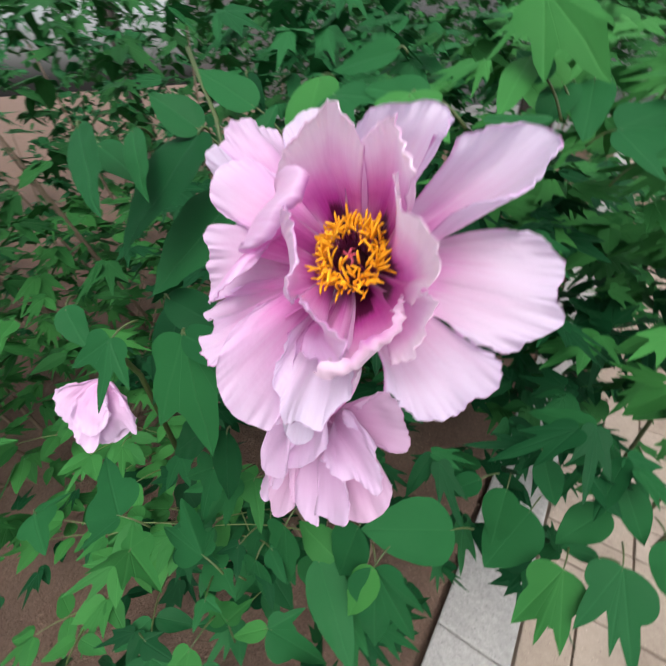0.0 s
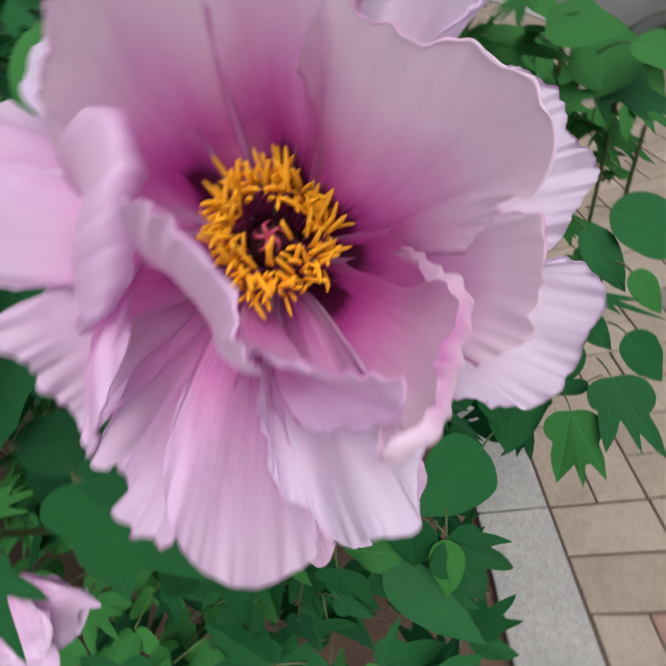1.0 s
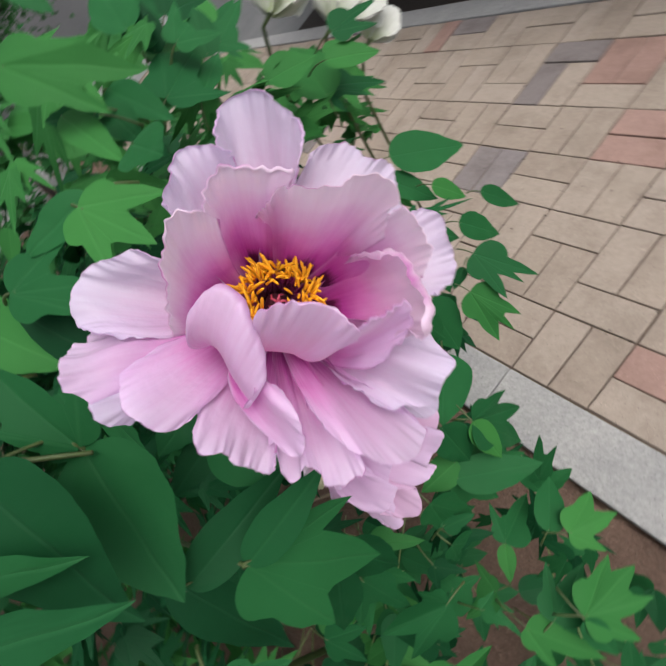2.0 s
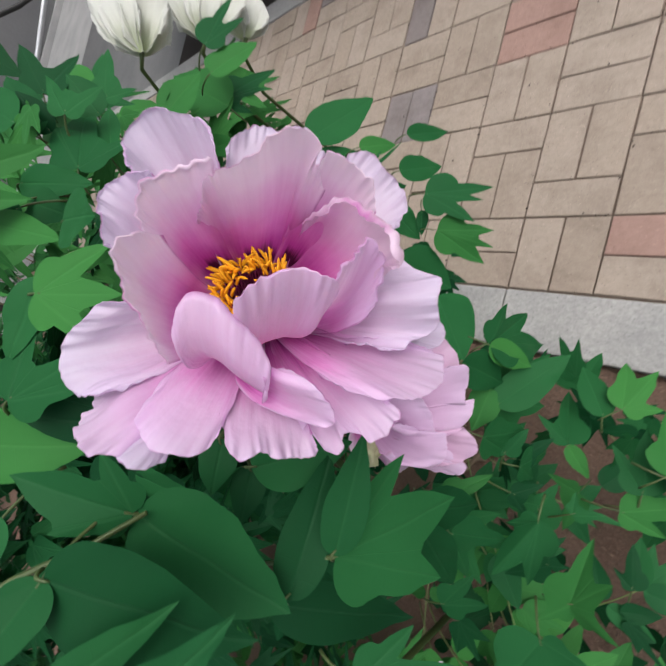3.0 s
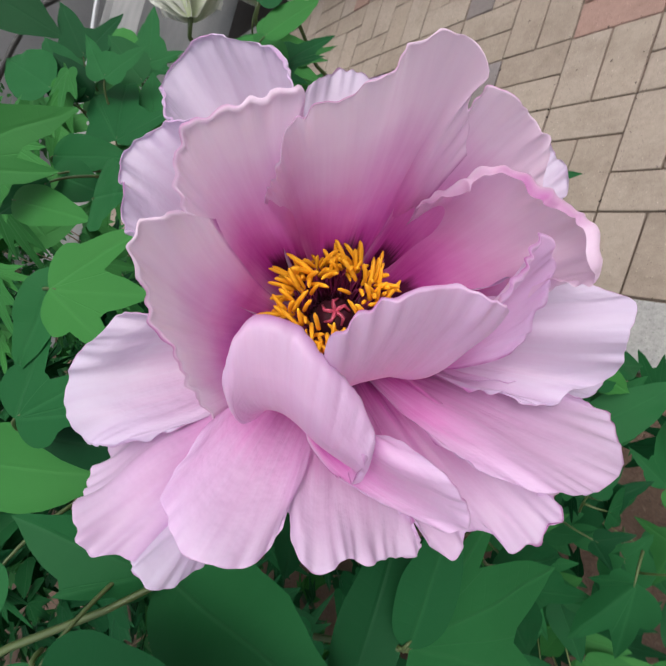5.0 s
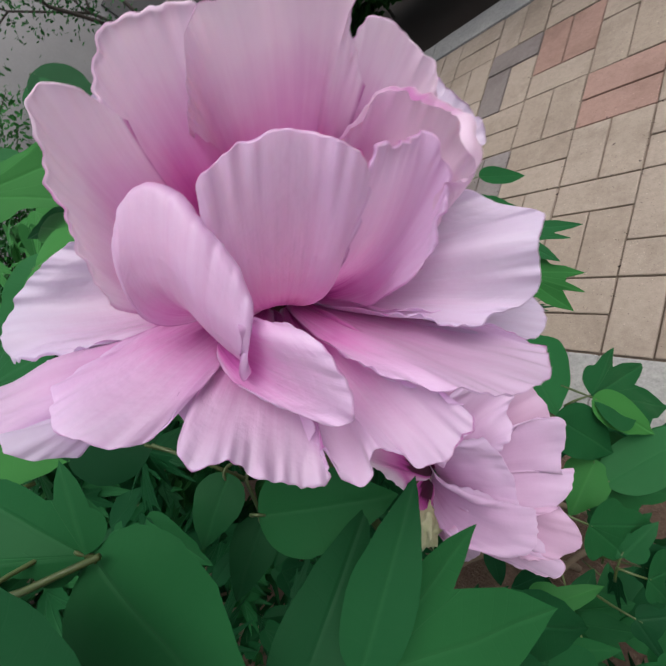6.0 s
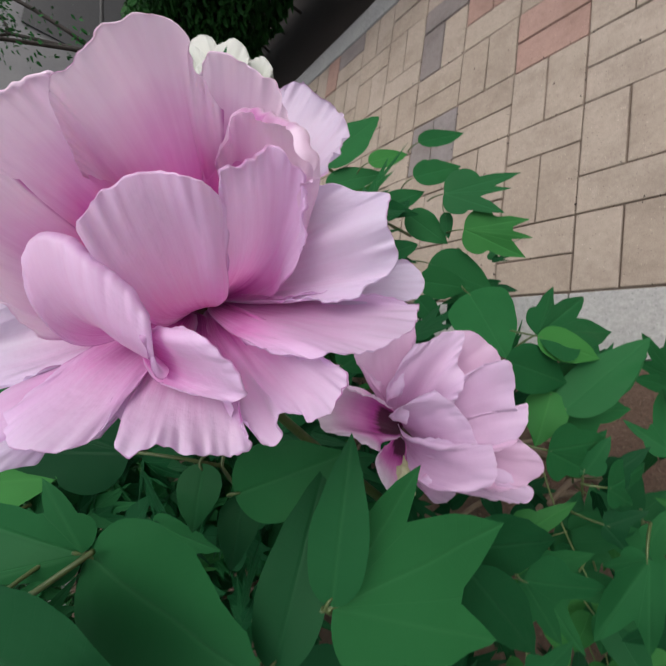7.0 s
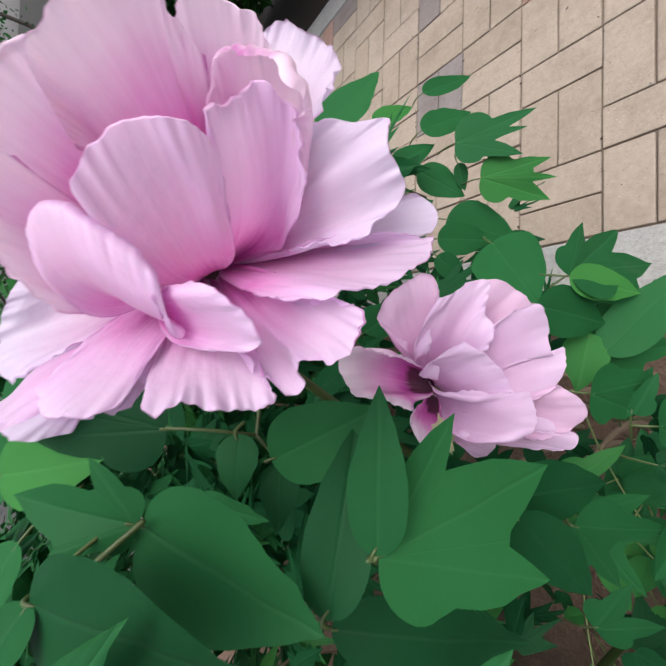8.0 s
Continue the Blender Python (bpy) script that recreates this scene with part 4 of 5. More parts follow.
sheet(main, (0.006, -0.012, 0.003), ((0.001, -0.026, 0.046), (-0.0005, -0.019, 0.061), (0.006, -0.0135, 0.068), (0.0155, -0.0085, 0.0715), (0.0265, -0.007, 0.0705), (0.035, -0.009, 0.069), (0.0365, -0.009, 0.06), (0.035, -0.012, 0.05)), (0.004, -0.026, -0.008), 0.0011, 0.7, -0.0007, PINK_OUT, 0.004, seed=10)
sheet(main, (0.011, -0.009, 0.003), ((0.034, -0.014, 0.046), (0.0345, -0.008, 0.056), (0.038, -0.004, 0.0635), (0.0425, 0.002, 0.0605), (0.048, 0.0095, 0.0565), (0.0535, 0.011, 0.049), (0.0565, 0.004, 0.043), (0.053, -0.011, 0.032)), (0.012, -0.014, -0.012), 0.00138, 1.0, -0.0009, PINK_OUT, 0.004, seed=13)
sheet(main, (-0.001, -0.013, 0.003), ((-0.022, -0.034, 0.043), (-0.0225, -0.025, 0.055), (-0.018, -0.0185, 0.0605), (-0.010, -0.018, 0.061), (0.000, -0.0255, 0.0585), (0.009, -0.034, 0.052), (0.0135, -0.041, 0.046), (0.010, -0.047, 0.040)), (-0.004, -0.044, 0.012), 0.0004, 0.12, -0.0036, PINK_OUT, 0.006, seed=16, size=0.5)
sheet(main, (-0.004, -0.036, 0.024), ((0.007, -0.0355, 0.035), (0.0195, -0.038, 0.042), (0.029, -0.044, 0.0475), (0.0365, -0.051, 0.0425), (0.0385, -0.0575, 0.0365), (0.031, -0.059, 0.033), (0.0205, -0.056, 0.030), (0.0067, -0.050, 0.026)), (0.002, -0.006, 0.006), 0.0007, 0.4, -0.0006, PINK_OUT, 0.005, seed=19, size=0.8)
sheet(main, (-0.011, -0.006, 0.003), ((-0.027, -0.037, 0.04), (-0.0315, -0.027, 0.0555), (-0.0358, -0.0136, 0.0645), (-0.0354, -0.0072, 0.0735), (-0.0326, -0.0026, 0.0743), (-0.0294, 0.0026, 0.069), (-0.028, 0.008, 0.060)), (-0.016, -0.008, -0.008), 0.00088, 0.4, -0.0008, PINK, 0.004, seed=22)
sheet(main, (-0.009, 0.008, 0.003), ((-0.034, 0.004, 0.055), (-0.035, 0.017, 0.069), (-0.028, 0.0225, 0.075), (-0.018, 0.0255, 0.076), (-0.0105, 0.031, 0.073), (-0.008, 0.028, 0.06)), (-0.01, 0.01, -0.008), 0.0011, 0.5, -0.0008, PINK, 0.004, seed=25)
sheet(main, (-0.012, 0.002, 0.002), ((-0.04, -0.004, 0.052), (-0.052, 0.004, 0.052), (-0.059, 0.02, 0.049), (-0.061, 0.034, 0.046), (-0.048, 0.04, 0.05), (-0.036, 0.034, 0.058)), (-0.006, 0.004, 0.014), 0.0016, 0.5, 0.0006, PINK_PALE, 0.004, seed=28)
sheet(main, (-0.006, 0.012, 0.001), ((-0.05, 0.044, 0.038), (-0.062, 0.062, 0.032), (-0.066, 0.078, 0.028), (-0.053, 0.086, 0.034), (-0.0365, 0.079, 0.041), (-0.024, 0.07, 0.045), (-0.016, 0.05, 0.046)), (-0.004, 0.012, -0.004), 0.00088, 0.3, 0.0008, PINK_PALE, 0.004, seed=31)
sheet(main, (0, 0.013, 0), ((-0.02, 0.07, 0.02), (-0.016, 0.09, 0.018), (-0.001, 0.1, 0.016), (0.009, 0.098, 0.017), (0.018, 0.101, 0.016), (0.028, 0.092, 0.014), (0.036, 0.08, 0.014), (0.032, 0.06, 0.014)), (0, 0.006, 0.004), 0.002, 0.8, 0.0004, PINK_PALE, 0.004, seed=34)
sheet(main, (0.01, 0.009, 0), ((0.04, 0.066, 0.03), (0.05, 0.074, 0.034), (0.059, 0.068, 0.034), (0.068, 0.058, 0.034), (0.072, 0.044, 0.032), (0.06, 0.03, 0.028)), (0.008, 0.006, -0.004), 0.00212, 0.8, 0.0004, PINK_PALE, 0.004, seed=37)
sheet(main, (0.013, -0.002, 0), ((0.05, 0.01, 0.034), (0.066, 0.015, 0.036), (0.076, 0.01, 0.037), (0.084, 0.006, 0.038), (0.083, -0.003, 0.04), (0.085, -0.014, 0.03), (0.075, -0.018, 0.025), (0.068, -0.024, 0.024), (0.045, -0.02, 0.022)), (0.004, -0.001, 0.002), 0.0011, 0.4, -0.0005, PINK_PALE, 0.004, seed=40)
sheet(main, (0.012, -0.006, -0.001), ((0.07, -0.004, 0.01), (0.088, -0.001, 0.008), (0.098, -0.008, 0.008), (0.097, -0.016, 0.008), (0.08, -0.022, 0.01)), (0.004, 0, 0.004), 0.00088, 0.3, 0.0003, PINK_PALE, 0.003, seed=43)
sheet(main, (0.011, -0.008, 0), ((0.048, -0.019, 0.018), (0.075, -0.019, 0.016), (0.093, -0.023, 0.013), (0.0925, -0.031, 0.02), (0.086, -0.041, 0.028), (0.068, -0.047, 0.036), (0.05, -0.046, 0.033), (0.034, -0.038, 0.026)), (0.004, -0.003, 0.003), 0.00075, 0.3, 0.0004, PINK_OUT, 0.004, seed=46)
sheet(main, (0.009, -0.01, -0.001), ((0.046, -0.04, 0.018), (0.064, -0.049, 0.03), (0.066, -0.058, 0.027), (0.055, -0.064, 0.02), (0.046, -0.062, 0.022), (0.042, -0.07, 0.018), (0.034, -0.066, 0.018), (0.026, -0.056, 0.018)), (0.004, -0.006, 0.008), 0.0024, 1.2, 0.0005, PINK_OUT, 0.004, seed=49, size=1.8)
sheet(main, (0.003, -0.013, 0), ((-0.006, -0.048, 0.017), (-0.007, -0.06, 0.024), (-0.004, -0.07, 0.028), (0.003, -0.074, 0.029), (0.01, -0.07, 0.025), (0.017, -0.0725, 0.023), (0.026, -0.071, 0.019), (0.0345, -0.0735, 0.017), (0.03, -0.062, 0.016)), (0, -0.006, 0.006), 0.002, 1.0, 0.0005, PINK_OUT, 0.004, seed=52, size=1.8)
sheet(main, (-0.004, -0.013, 0.001), ((-0.036, -0.042, 0.022), (-0.039, -0.058, 0.028), (-0.031, -0.069, 0.035), (-0.018, -0.0715, 0.036), (-0.01, -0.068, 0.033), (-0.006, -0.058, 0.027), (-0.009, -0.044, 0.017)), (0, -0.004, 0.007), 0.0011, 0.5, 0.00045, PINK_OUT, 0.006, seed=55)
sheet(main, (-0.011, -0.007, 0), ((-0.046, -0.008, 0.024), (-0.06, -0.01, 0.026), (-0.075, -0.021, 0.021), (-0.082, -0.031, 0.016), (-0.077, -0.043, 0.016), (-0.062, -0.046, 0.021), (-0.042, -0.042, 0.02)), (-0.004, -0.004, 0.006), 0.00138, 0.6, 0.0006, PINK_PALE, 0.005, seed=58, size=1.8)
sheet(main, (-0.009, -0.01, -0.001), ((-0.054, -0.036, 0.008), (-0.07, -0.046, 0.005), (-0.07, -0.06, 0.016), (-0.061, -0.0635, 0.031), (-0.052, -0.072, 0.034), (-0.044, -0.07, 0.031), (-0.034, -0.056, 0.018)), (-0.004, -0.006, 0.004), 0.0021, 0.8, 0.0006, PINK_OUT, 0.005, seed=61, size=1.8)
sheet(main, (-0.007, -0.011, -0.002), ((-0.048, -0.06, 0.018), (-0.043, -0.071, 0.032), (-0.036, -0.075, 0.04), (-0.032, -0.074, 0.036), (-0.028, -0.068, 0.024), (-0.024, -0.052, 0.01)), (0, -0.008, 0), 0.002, 0.8, 0.0005, PINK_PALE, 0.004, seed=64, size=1.8)
sheet(main, (-0.006, -0.012, -0.003), ((-0.052, -0.044, 0.002), (-0.054, -0.056, 0.006), (-0.046, -0.063, 0.01), (-0.034, -0.066, 0.012), (-0.022, -0.062, 0.01), (-0.014, -0.046, 0.004)), (0, -0.006, 0), 0.0014, 0.7, 0.0004, PINK_OUT, 0.006, seed=67, size=1.8)


def stamen_mesh(seed):
    """A purple filament with a long orange anther on it, along z, one unit high."""
    r = random.Random(seed)
    bm = bmesh.new()
    lean = (r.uniform(-0.12, 0.12), r.uniform(-0.12, 0.12), 0)
    tube(bm, bend((0, 0, 0), (0, 0, 0.73), lean, 4), [0.022, 0.020, 0.018, 0.016, 0.014], 5)
    k = len(bm.faces)
    a, w = r.uniform(0, 6.28), r.uniform(0.10, 0.30)
    sway = Vector((math.cos(a) * w, math.sin(a) * w, 0))
    top = [Vector((0, 0, 0.70)), Vector((0, 0, 0.73)) + sway * 0.1, Vector((0, 0, 0.80)) + sway * 0.4, Vector((0, 0, 0.88)) + sway * 0.8, Vector((0, 0, 0.94)) + sway * 1.3, Vector((0, 0, 0.96)) + sway * 1.6]
    tube(bm, top, [0.012, 0.037, 0.042, 0.041, 0.036, 0.014], 6)
    bm.faces.ensure_lookup_table()
    for i, fc in enumerate(bm.faces):
        fc.material_index = 0 if i < k else 1
        fc.smooth = True
    me = bpy.data.meshes.new("stamen")
    bm.to_mesh(me)
    bm.free()
    me.materials.append(FILAMENT)
    me.materials.append(ANTHER)
    return me


STAMENS = [stamen_mesh(s) for s in range(9)]


def stamens(parent, count, r0, r1, height, spread, seed, shift=(0.0, 0.0)):
    r = random.Random(seed)
    for i in range(count):
        a = i * 2.39996
        f = (i + 0.5) / count
        rad = r0 + (r1 - r0) * f ** 0.7
        lean = (0.15 + spread * f) * (1 - 0.6 * max(0.0, -math.sin(a)))
        up = Vector((math.cos(a) * lean, math.sin(a) * lean, 1)).normalized()
        up = (up + Vector((r.gauss(0, 0.09), r.gauss(0, 0.09), 0))).normalized()
        h = height * (1.02 - 0.18 * f + r.uniform(-0.1, 0.1))
        ob = new("stamen", STAMENS[i % 9])
        ob.parent = parent
        m = up.to_track_quat("Z", "Y").to_matrix().to_4x4() @ Matrix.Rotation(r.uniform(0, 6.28), 4, "Z")
        m.translation = (rad * math.cos(a) + shift[0], rad * math.sin(a) + shift[1], 0.003 - 0.003 * f)
        ob.matrix_basis = m @ Matrix.Diagonal((h * 0.7, h * 0.7, h, 1))


stamens(main, 215, 0.0088, 0.0118, 0.0264, 0.27, 5, (0.001, 0.0005))
bm = bmesh.new()
bmesh.ops.create_uvsphere(bm, u_segments=40, v_segments=20, radius=0.0070)
for v in bm.verts:
    a = math.atan2(v.co.y, v.co.x)
    swell = 1 + 0.07 * math.cos(5 * a) * (1 - abs(v.co.z) / 0.0070) + 0.05 * noise.noise(v.co * 420)
    v.co = Vector((v.co.x * swell + 0.001, v.co.y * swell + 0.0005, v.co.z * 1.25 + 0.0085))
dome = part("carpel", bm, CARPEL, main, "smooth dark crimson seed pod sheath")
for k in range(5):
    a = k * 1.2566 + 0.3
    p, turn = Vector((math.cos(a), math.sin(a), 0)), Vector((-math.sin(a), math.cos(a), 0)) * 0.0012
    q = Vector((0.001, 0.0005, 0.0170))
    bm = bmesh.new()
    tube(bm, [q, q + p * 0.0016 + turn * 0.6 + Vector((0, 0, 0.0012)), q + p * 0.0034 + turn + Vector((0, 0, 0.0010)), q + p * 0.0050 - turn * 0.4 + Vector((0, 0, -0.0004))], [0.0008, 0.0008, 0.0007, 0.0004], 6)
    part("stigma", bm, STIGMA, dome, "small pinkish red stigma")
bm = bmesh.new()
bmesh.ops.create_uvsphere(bm, u_segments=20, v_segments=10, radius=0.0145)
for v in bm.verts:
    v.co.z = v.co.z * 0.45 - 0.003
part("receptacle", bm, CARPEL, main, "dark crimson flower base")
bm = bmesh.new()
tube(bm, [(0, 0, -0.004), (-0.012, 0.0, -0.04), (-0.02, -0.01, -0.10), (0.02, -0.05, -0.20), (0.10, -0.12, -0.33)], [0.004, 0.0035, 0.0035, 0.004, 0.005], 8)
part("stem", bm, STEM, main, "slender green flower stem")
for k in range(5):
    a = k * 1.257 + 0.4
    p, q = Vector((math.cos(a), math.sin(a), 0)), Vector((-math.sin(a), math.cos(a), 0))
    petal(main, p * 0.006 + Vector((0, 0, -0.006)), p * 0.016 + Vector((0, 0, -0.008)), p * 0.024 + Vector((0, 0, -0.002)), q, 0.010, 0.5, 0.0, 0.0, 0.0, LEAF, k, "green sepal", 6, 6).name = "sepal"

# the half closed pink bloom below it
nod = bloom("peony_bloom", "half closed pale pink peony bloom nodding among the leaves", *((0.169, -0.312, 0.750), (0.793, -0.095, 0.602), (0.609, 0.135, -0.782)))
sheet(nod, (0.0093, 0, -0.022), ((0.0336, 0.0336, -0.022), (0.0429, 0.0802, -0.022), (0.0672, 0.0828, -0.022), (0.0896, 0.0616, -0.022), (0.0959, 0.0261, -0.022), (0.0896, 0.0037, -0.022), (0.0634, -0.0037, -0.022)), (-0.006, 0.004, 0), 0.001, 0.3, -0.0006, PINK_ROSE, 0.012, seed=2, nu=24, nv=64, size=1.7)
sheet(nod, (0.0075, 0, -0.016), ((0.041, 0.0112, 0.002), (0.0466, 0.0373, 0.004), (0.0634, 0.056, 0.006), (0.0821, 0.0616, 0.004), (0.0925, 0.0448, 0), (0.0944, 0.0205, -0.004), (0.1052, 0.0231, -0.006), (0.103, 0.0037, -0.004), (0.0896, -0.0112, 0), (0.0597, -0.0149, 0.004)), (-0.002, 0.004, 0.014), 0.001, 0.3, -0.0006, PINK_CUP, 0.014, seed=7, nu=24, nv=64, size=1.7)
sheet(nod, (0.0045, 0.0075, -0.014), ((-0.0019, 0.0299, 0.002), (0, 0.0522, 0.004), (0.0093, 0.0709, 0.008), (0.0261, 0.0791, 0.008), (0.0466, 0.0832, 0.004), (0.047, 0.0709, 0.004), (0.0433, 0.059, 0.006), (0.047, 0.0466, 0.008), (0.0336, 0.0224, 0.01)), (-0.018, 0.006, 0.014), 0.002, 0.8, -0.0008, PINK_CUP, 0.016, seed=12, nu=24, nv=64, size=1.7)
sheet(nod, (0.0019, 0.0019, -0.01), ((-0.0019, 0.0131, 0.022), (0.003, 0.028, 0.028), (0.0149, 0.0343, 0.034), (0.0269, 0.0336, 0.036), (0.0373, 0.0224, 0.034), (0.0466, 0.0075, 0.032), (0.0485, -0.0075, 0.03), (0.0261, -0.0149, 0.026)), (-0.022, 0.004, 0.026), 0.0015, 0.6, -0.0008, PINK_CUP, 0.014, seed=17, nu=24, nv=64, size=1.7)
sheet(nod, (0.0019, -0.0075, -0.012), ((0.0037, 0.0037, 0.026), (0.0224, 0.0037, 0.034), (0.041, 0.003, 0.038), (0.0597, -0.0007, 0.038), (0.0627, -0.0187, 0.038), (0.0541, -0.0328, 0.036), (0.0336, -0.0355, 0.03), (0.0131, -0.028, 0.02)), (-0.02, -0.008, 0.036), 0.0015, 0.5, -0.0007, PINK_CUP, 0.014, seed=22, nu=24, nv=64, size=1.7)
sheet(nod, (0.0067, -0.0149, -0.016), ((0.041, -0.0224, 0.002), (0.0634, -0.0187, 0.006), (0.084, -0.0119, 0.004), (0.0989, -0.0086, 0), (0.1164, -0.0243, -0.004), (0.1183, -0.0336, -0.006), (0.112, -0.0418, -0.006), (0.0952, -0.0485, -0.004), (0.0597, -0.0448, 0)), (-0.004, -0.006, 0.012), 0.0014, 0.4, -0.0006, PINK_ROSE, 0.012, seed=27, nu=24, nv=64, size=1.7)
sheet(nod, (0.0075, -0.0187, -0.018), ((0.041, -0.0336, -0.01), (0.0672, -0.0317, -0.01), (0.0933, -0.0336, -0.01), (0.0989, -0.0478, -0.01), (0.1138, -0.0522, -0.01), (0.1075, -0.0623, -0.01), (0.0858, -0.0619, -0.01), (0.0634, -0.056, -0.01), (0.041, -0.0448, -0.01)), (-0.004, -0.006, 0.01), 0.001, 0.3, 0.0006, PINK_CUP, 0.01, seed=32, nu=24, nv=64, size=1.7)
sheet(nod, (0.0056, -0.0243, -0.012), ((0.0187, -0.0373, 0.002), (0.0336, -0.0373, 0.002), (0.041, -0.0373, 0.002), (0.0493, -0.041, 0.002), (0.0448, -0.0504, 0.002), (0.0373, -0.059, 0.002), (0.0261, -0.0578, 0.002), (0.0187, -0.0485, 0.002)), (-0.004, -0.004, 0.01), 0.001, 0.4, -0.0006, PINK_CUP, 0.006, seed=37, nu=24, nv=64, size=1.7)
sheet(nod, (0, 0.0007, -0.006), ((-0.0082, 0.0194, 0.002), (-0.0261, 0.0299, 0.004), (-0.0466, 0.0403, 0.008), (-0.0597, 0.0437, 0.008), (-0.0709, 0.0392, 0.006), (-0.0758, 0.0261, 0.004), (-0.0709, 0.0112, 0.004), (-0.0653, 0.0019, 0.002), (-0.0373, -0.0075, -0.004), (-0.0168, -0.0179, -0.004)), (-0.004, 0.008, -0.01), 0.0014, 0.4, 0.0006, PINK, 0.006, seed=42, nu=24, nv=64, size=1.7)
sheet(nod, (0, 0.0075, -0.012), ((-0.0168, 0.0355, -0.01), (-0.0299, 0.0522, -0.01), (-0.0381, 0.0627, -0.01), (-0.0261, 0.0821, -0.01), (-0.0075, 0.0914, -0.01), (0.0037, 0.0952, -0.01), (0.0131, 0.0851, -0.01), (0.0131, 0.0634, -0.01), (0.0019, 0.0336, -0.01)), (0, 0.006, -0.006), 0.0015, 0.5, 0.0006, PINK_ROSE, 0.006, seed=47, nu=24, nv=64, size=1.7)
sheet(nod, (0, -0.0075, -0.01), ((-0.0168, -0.0149, -0.004), (-0.0224, -0.0243, -0.004), (-0.0198, -0.0373, -0.004), (-0.0112, -0.0504, -0.004), (-0.0037, -0.0578, -0.004), (0.0007, -0.041, -0.004), (0.0037, -0.0261, -0.004)), (-0.002, -0.004, 0.004), 0.0014, 0.5, 0.0006, PINK, 0.005, seed=52, nu=24, nv=64, size=1.7)
bm = bmesh.new()
bmesh.ops.create_uvsphere(bm, u_segments=24, v_segments=16, radius=0.010)
for v in bm.verts:
    v.co = Vector((v.co.x * 0.8, v.co.y * 1.5, v.co.z)) * (1 + 0.55 * noise.noise(v.co * 210)) + Vector((0.004, -0.040, -0.004))
part("calyx", bm, CALYX, nod, "cream and green calyx")
hang(nod, (0.002, -0.030, -0.012), 0.30, "bent green flower stem")

# a third pink bloom deeper in the leaves
deep = bloom("peony_bloom", "faded pink peony bloom hanging deep among leaves", *((0.260, -0.574, 0.740), (0.662, 0.481, 0.575), (-0.564, 0.825, -0.041)))
sheet(deep, (-0.0025, 0, -0.006), ((-0.0275, 0, 0.008), (-0.049, -0.015, 0.008), (-0.0425, -0.0425, 0.008), (-0.0225, -0.065, 0.008), (-0.0085, -0.0815, 0.008), (0.0025, -0.075, 0.008), (0.0075, -0.05, 0.008)), (-0.004, 0, 0.01), 0.0016, 1, 0.0, PINK_CUP, 0.004, seed=2, nu=24, nv=64, size=3.0)
sheet(deep, (0, 0, -0.008), ((-0.0175, -0.03, 0.002), (-0.015, -0.065, 0.002), (-0.0025, -0.0725, 0.002), (0.0135, -0.07, 0.002), (0.0275, -0.06, 0.002), (0.045, -0.0625, 0.002), (0.0415, -0.04, 0.002), (0.0175, -0.01, 0.002)), (0.004, 0, 0.012), 0.0018, 1, 0.0, PINK_CUP, 0.004, seed=7, nu=24, nv=64, size=3.0)
sheet(deep, (0, 0, -0.002), ((-0.025, -0.025, 0.016), (-0.02, -0.05, 0.016), (-0.005, -0.061, 0.016), (0.0115, -0.0575, 0.016), (0.02, -0.04, 0.016), (0.0135, -0.015, 0.016)), (0, 0, 0.01), 0.0012, 0.6, 0.0, PINK_CUP, 0.004, seed=12, nu=24, nv=64, size=3.0)
sheet(deep, (-0.0025, 0, -0.014), ((-0.0375, -0.03, -0.012), (-0.035, -0.06, -0.012), (-0.0175, -0.075, -0.012), (0.0125, -0.076, -0.012), (0.0325, -0.055, -0.012), (0.0275, -0.025, -0.012)), (0, 0, -0.004), 0.0012, 0.6, 0.0, PINK_CUP, 0.004, seed=17, nu=24, nv=64, size=3.0)
hang(deep, (-0.006, 0.030, -0.02), 0.35, "green flower stem")

# creamy white cups on the next shrub
white = bloom("white_peony_bloom", "loose cup shaped creamy white peony bloom", *((-0.293, 0.105, 0.906), (0.660, -0.099, 0.745), (0.719, 0.371, -0.588)), size=0.82)
white["group"] = "white peony blooms"
sheet(white, (0, -0.0054, -0.012), ((-0.0633, 0.0271, -0.03), (-0.0742, 0.0905, -0.03), (-0.0615, 0.1267, -0.03), (-0.0181, 0.1429, -0.03), (0.0181, 0.1221, -0.03), (0.0452, 0.1176, -0.03), (0.0588, 0.0724, -0.03), (0.0452, 0.0181, -0.03)), (0, 0, -0.014), 0.0015, 0.3, 0.0, WHITE, 0.006, seed=2, nu=24, nv=64, size=2.2)
sheet(white, (-0.0045, -0.0072, 0.004), ((-0.0633, 0.0226, 0.01), (-0.0787, 0.0724, 0.006), (-0.0678, 0.1131, 0.004), (-0.0407, 0.1221, 0.008), (-0.0181, 0.0905, 0.018), (-0.0163, 0.0452, 0.022), (-0.0181, 0.009, 0.02)), (-0.01, 0, 0.024), 0.0015, 0.3, -0.002, WHITE, 0.006, seed=7, nu=24, nv=64, size=2.2)
sheet(white, (0.0045, -0.0072, 0.004), ((0.0045, 0.0181, 0.02), (0.0109, 0.0633, 0.018), (0.0181, 0.1131, 0.01), (0.0407, 0.1285, 0), (0.0615, 0.095, -0.004), (0.0615, 0.0452, 0.002), (0.0452, 0.0109, 0.01)), (0.01, 0, 0.024), 0.0015, 0.3, -0.002, WHITE, 0.006, seed=12, nu=24, nv=64, size=2.2)
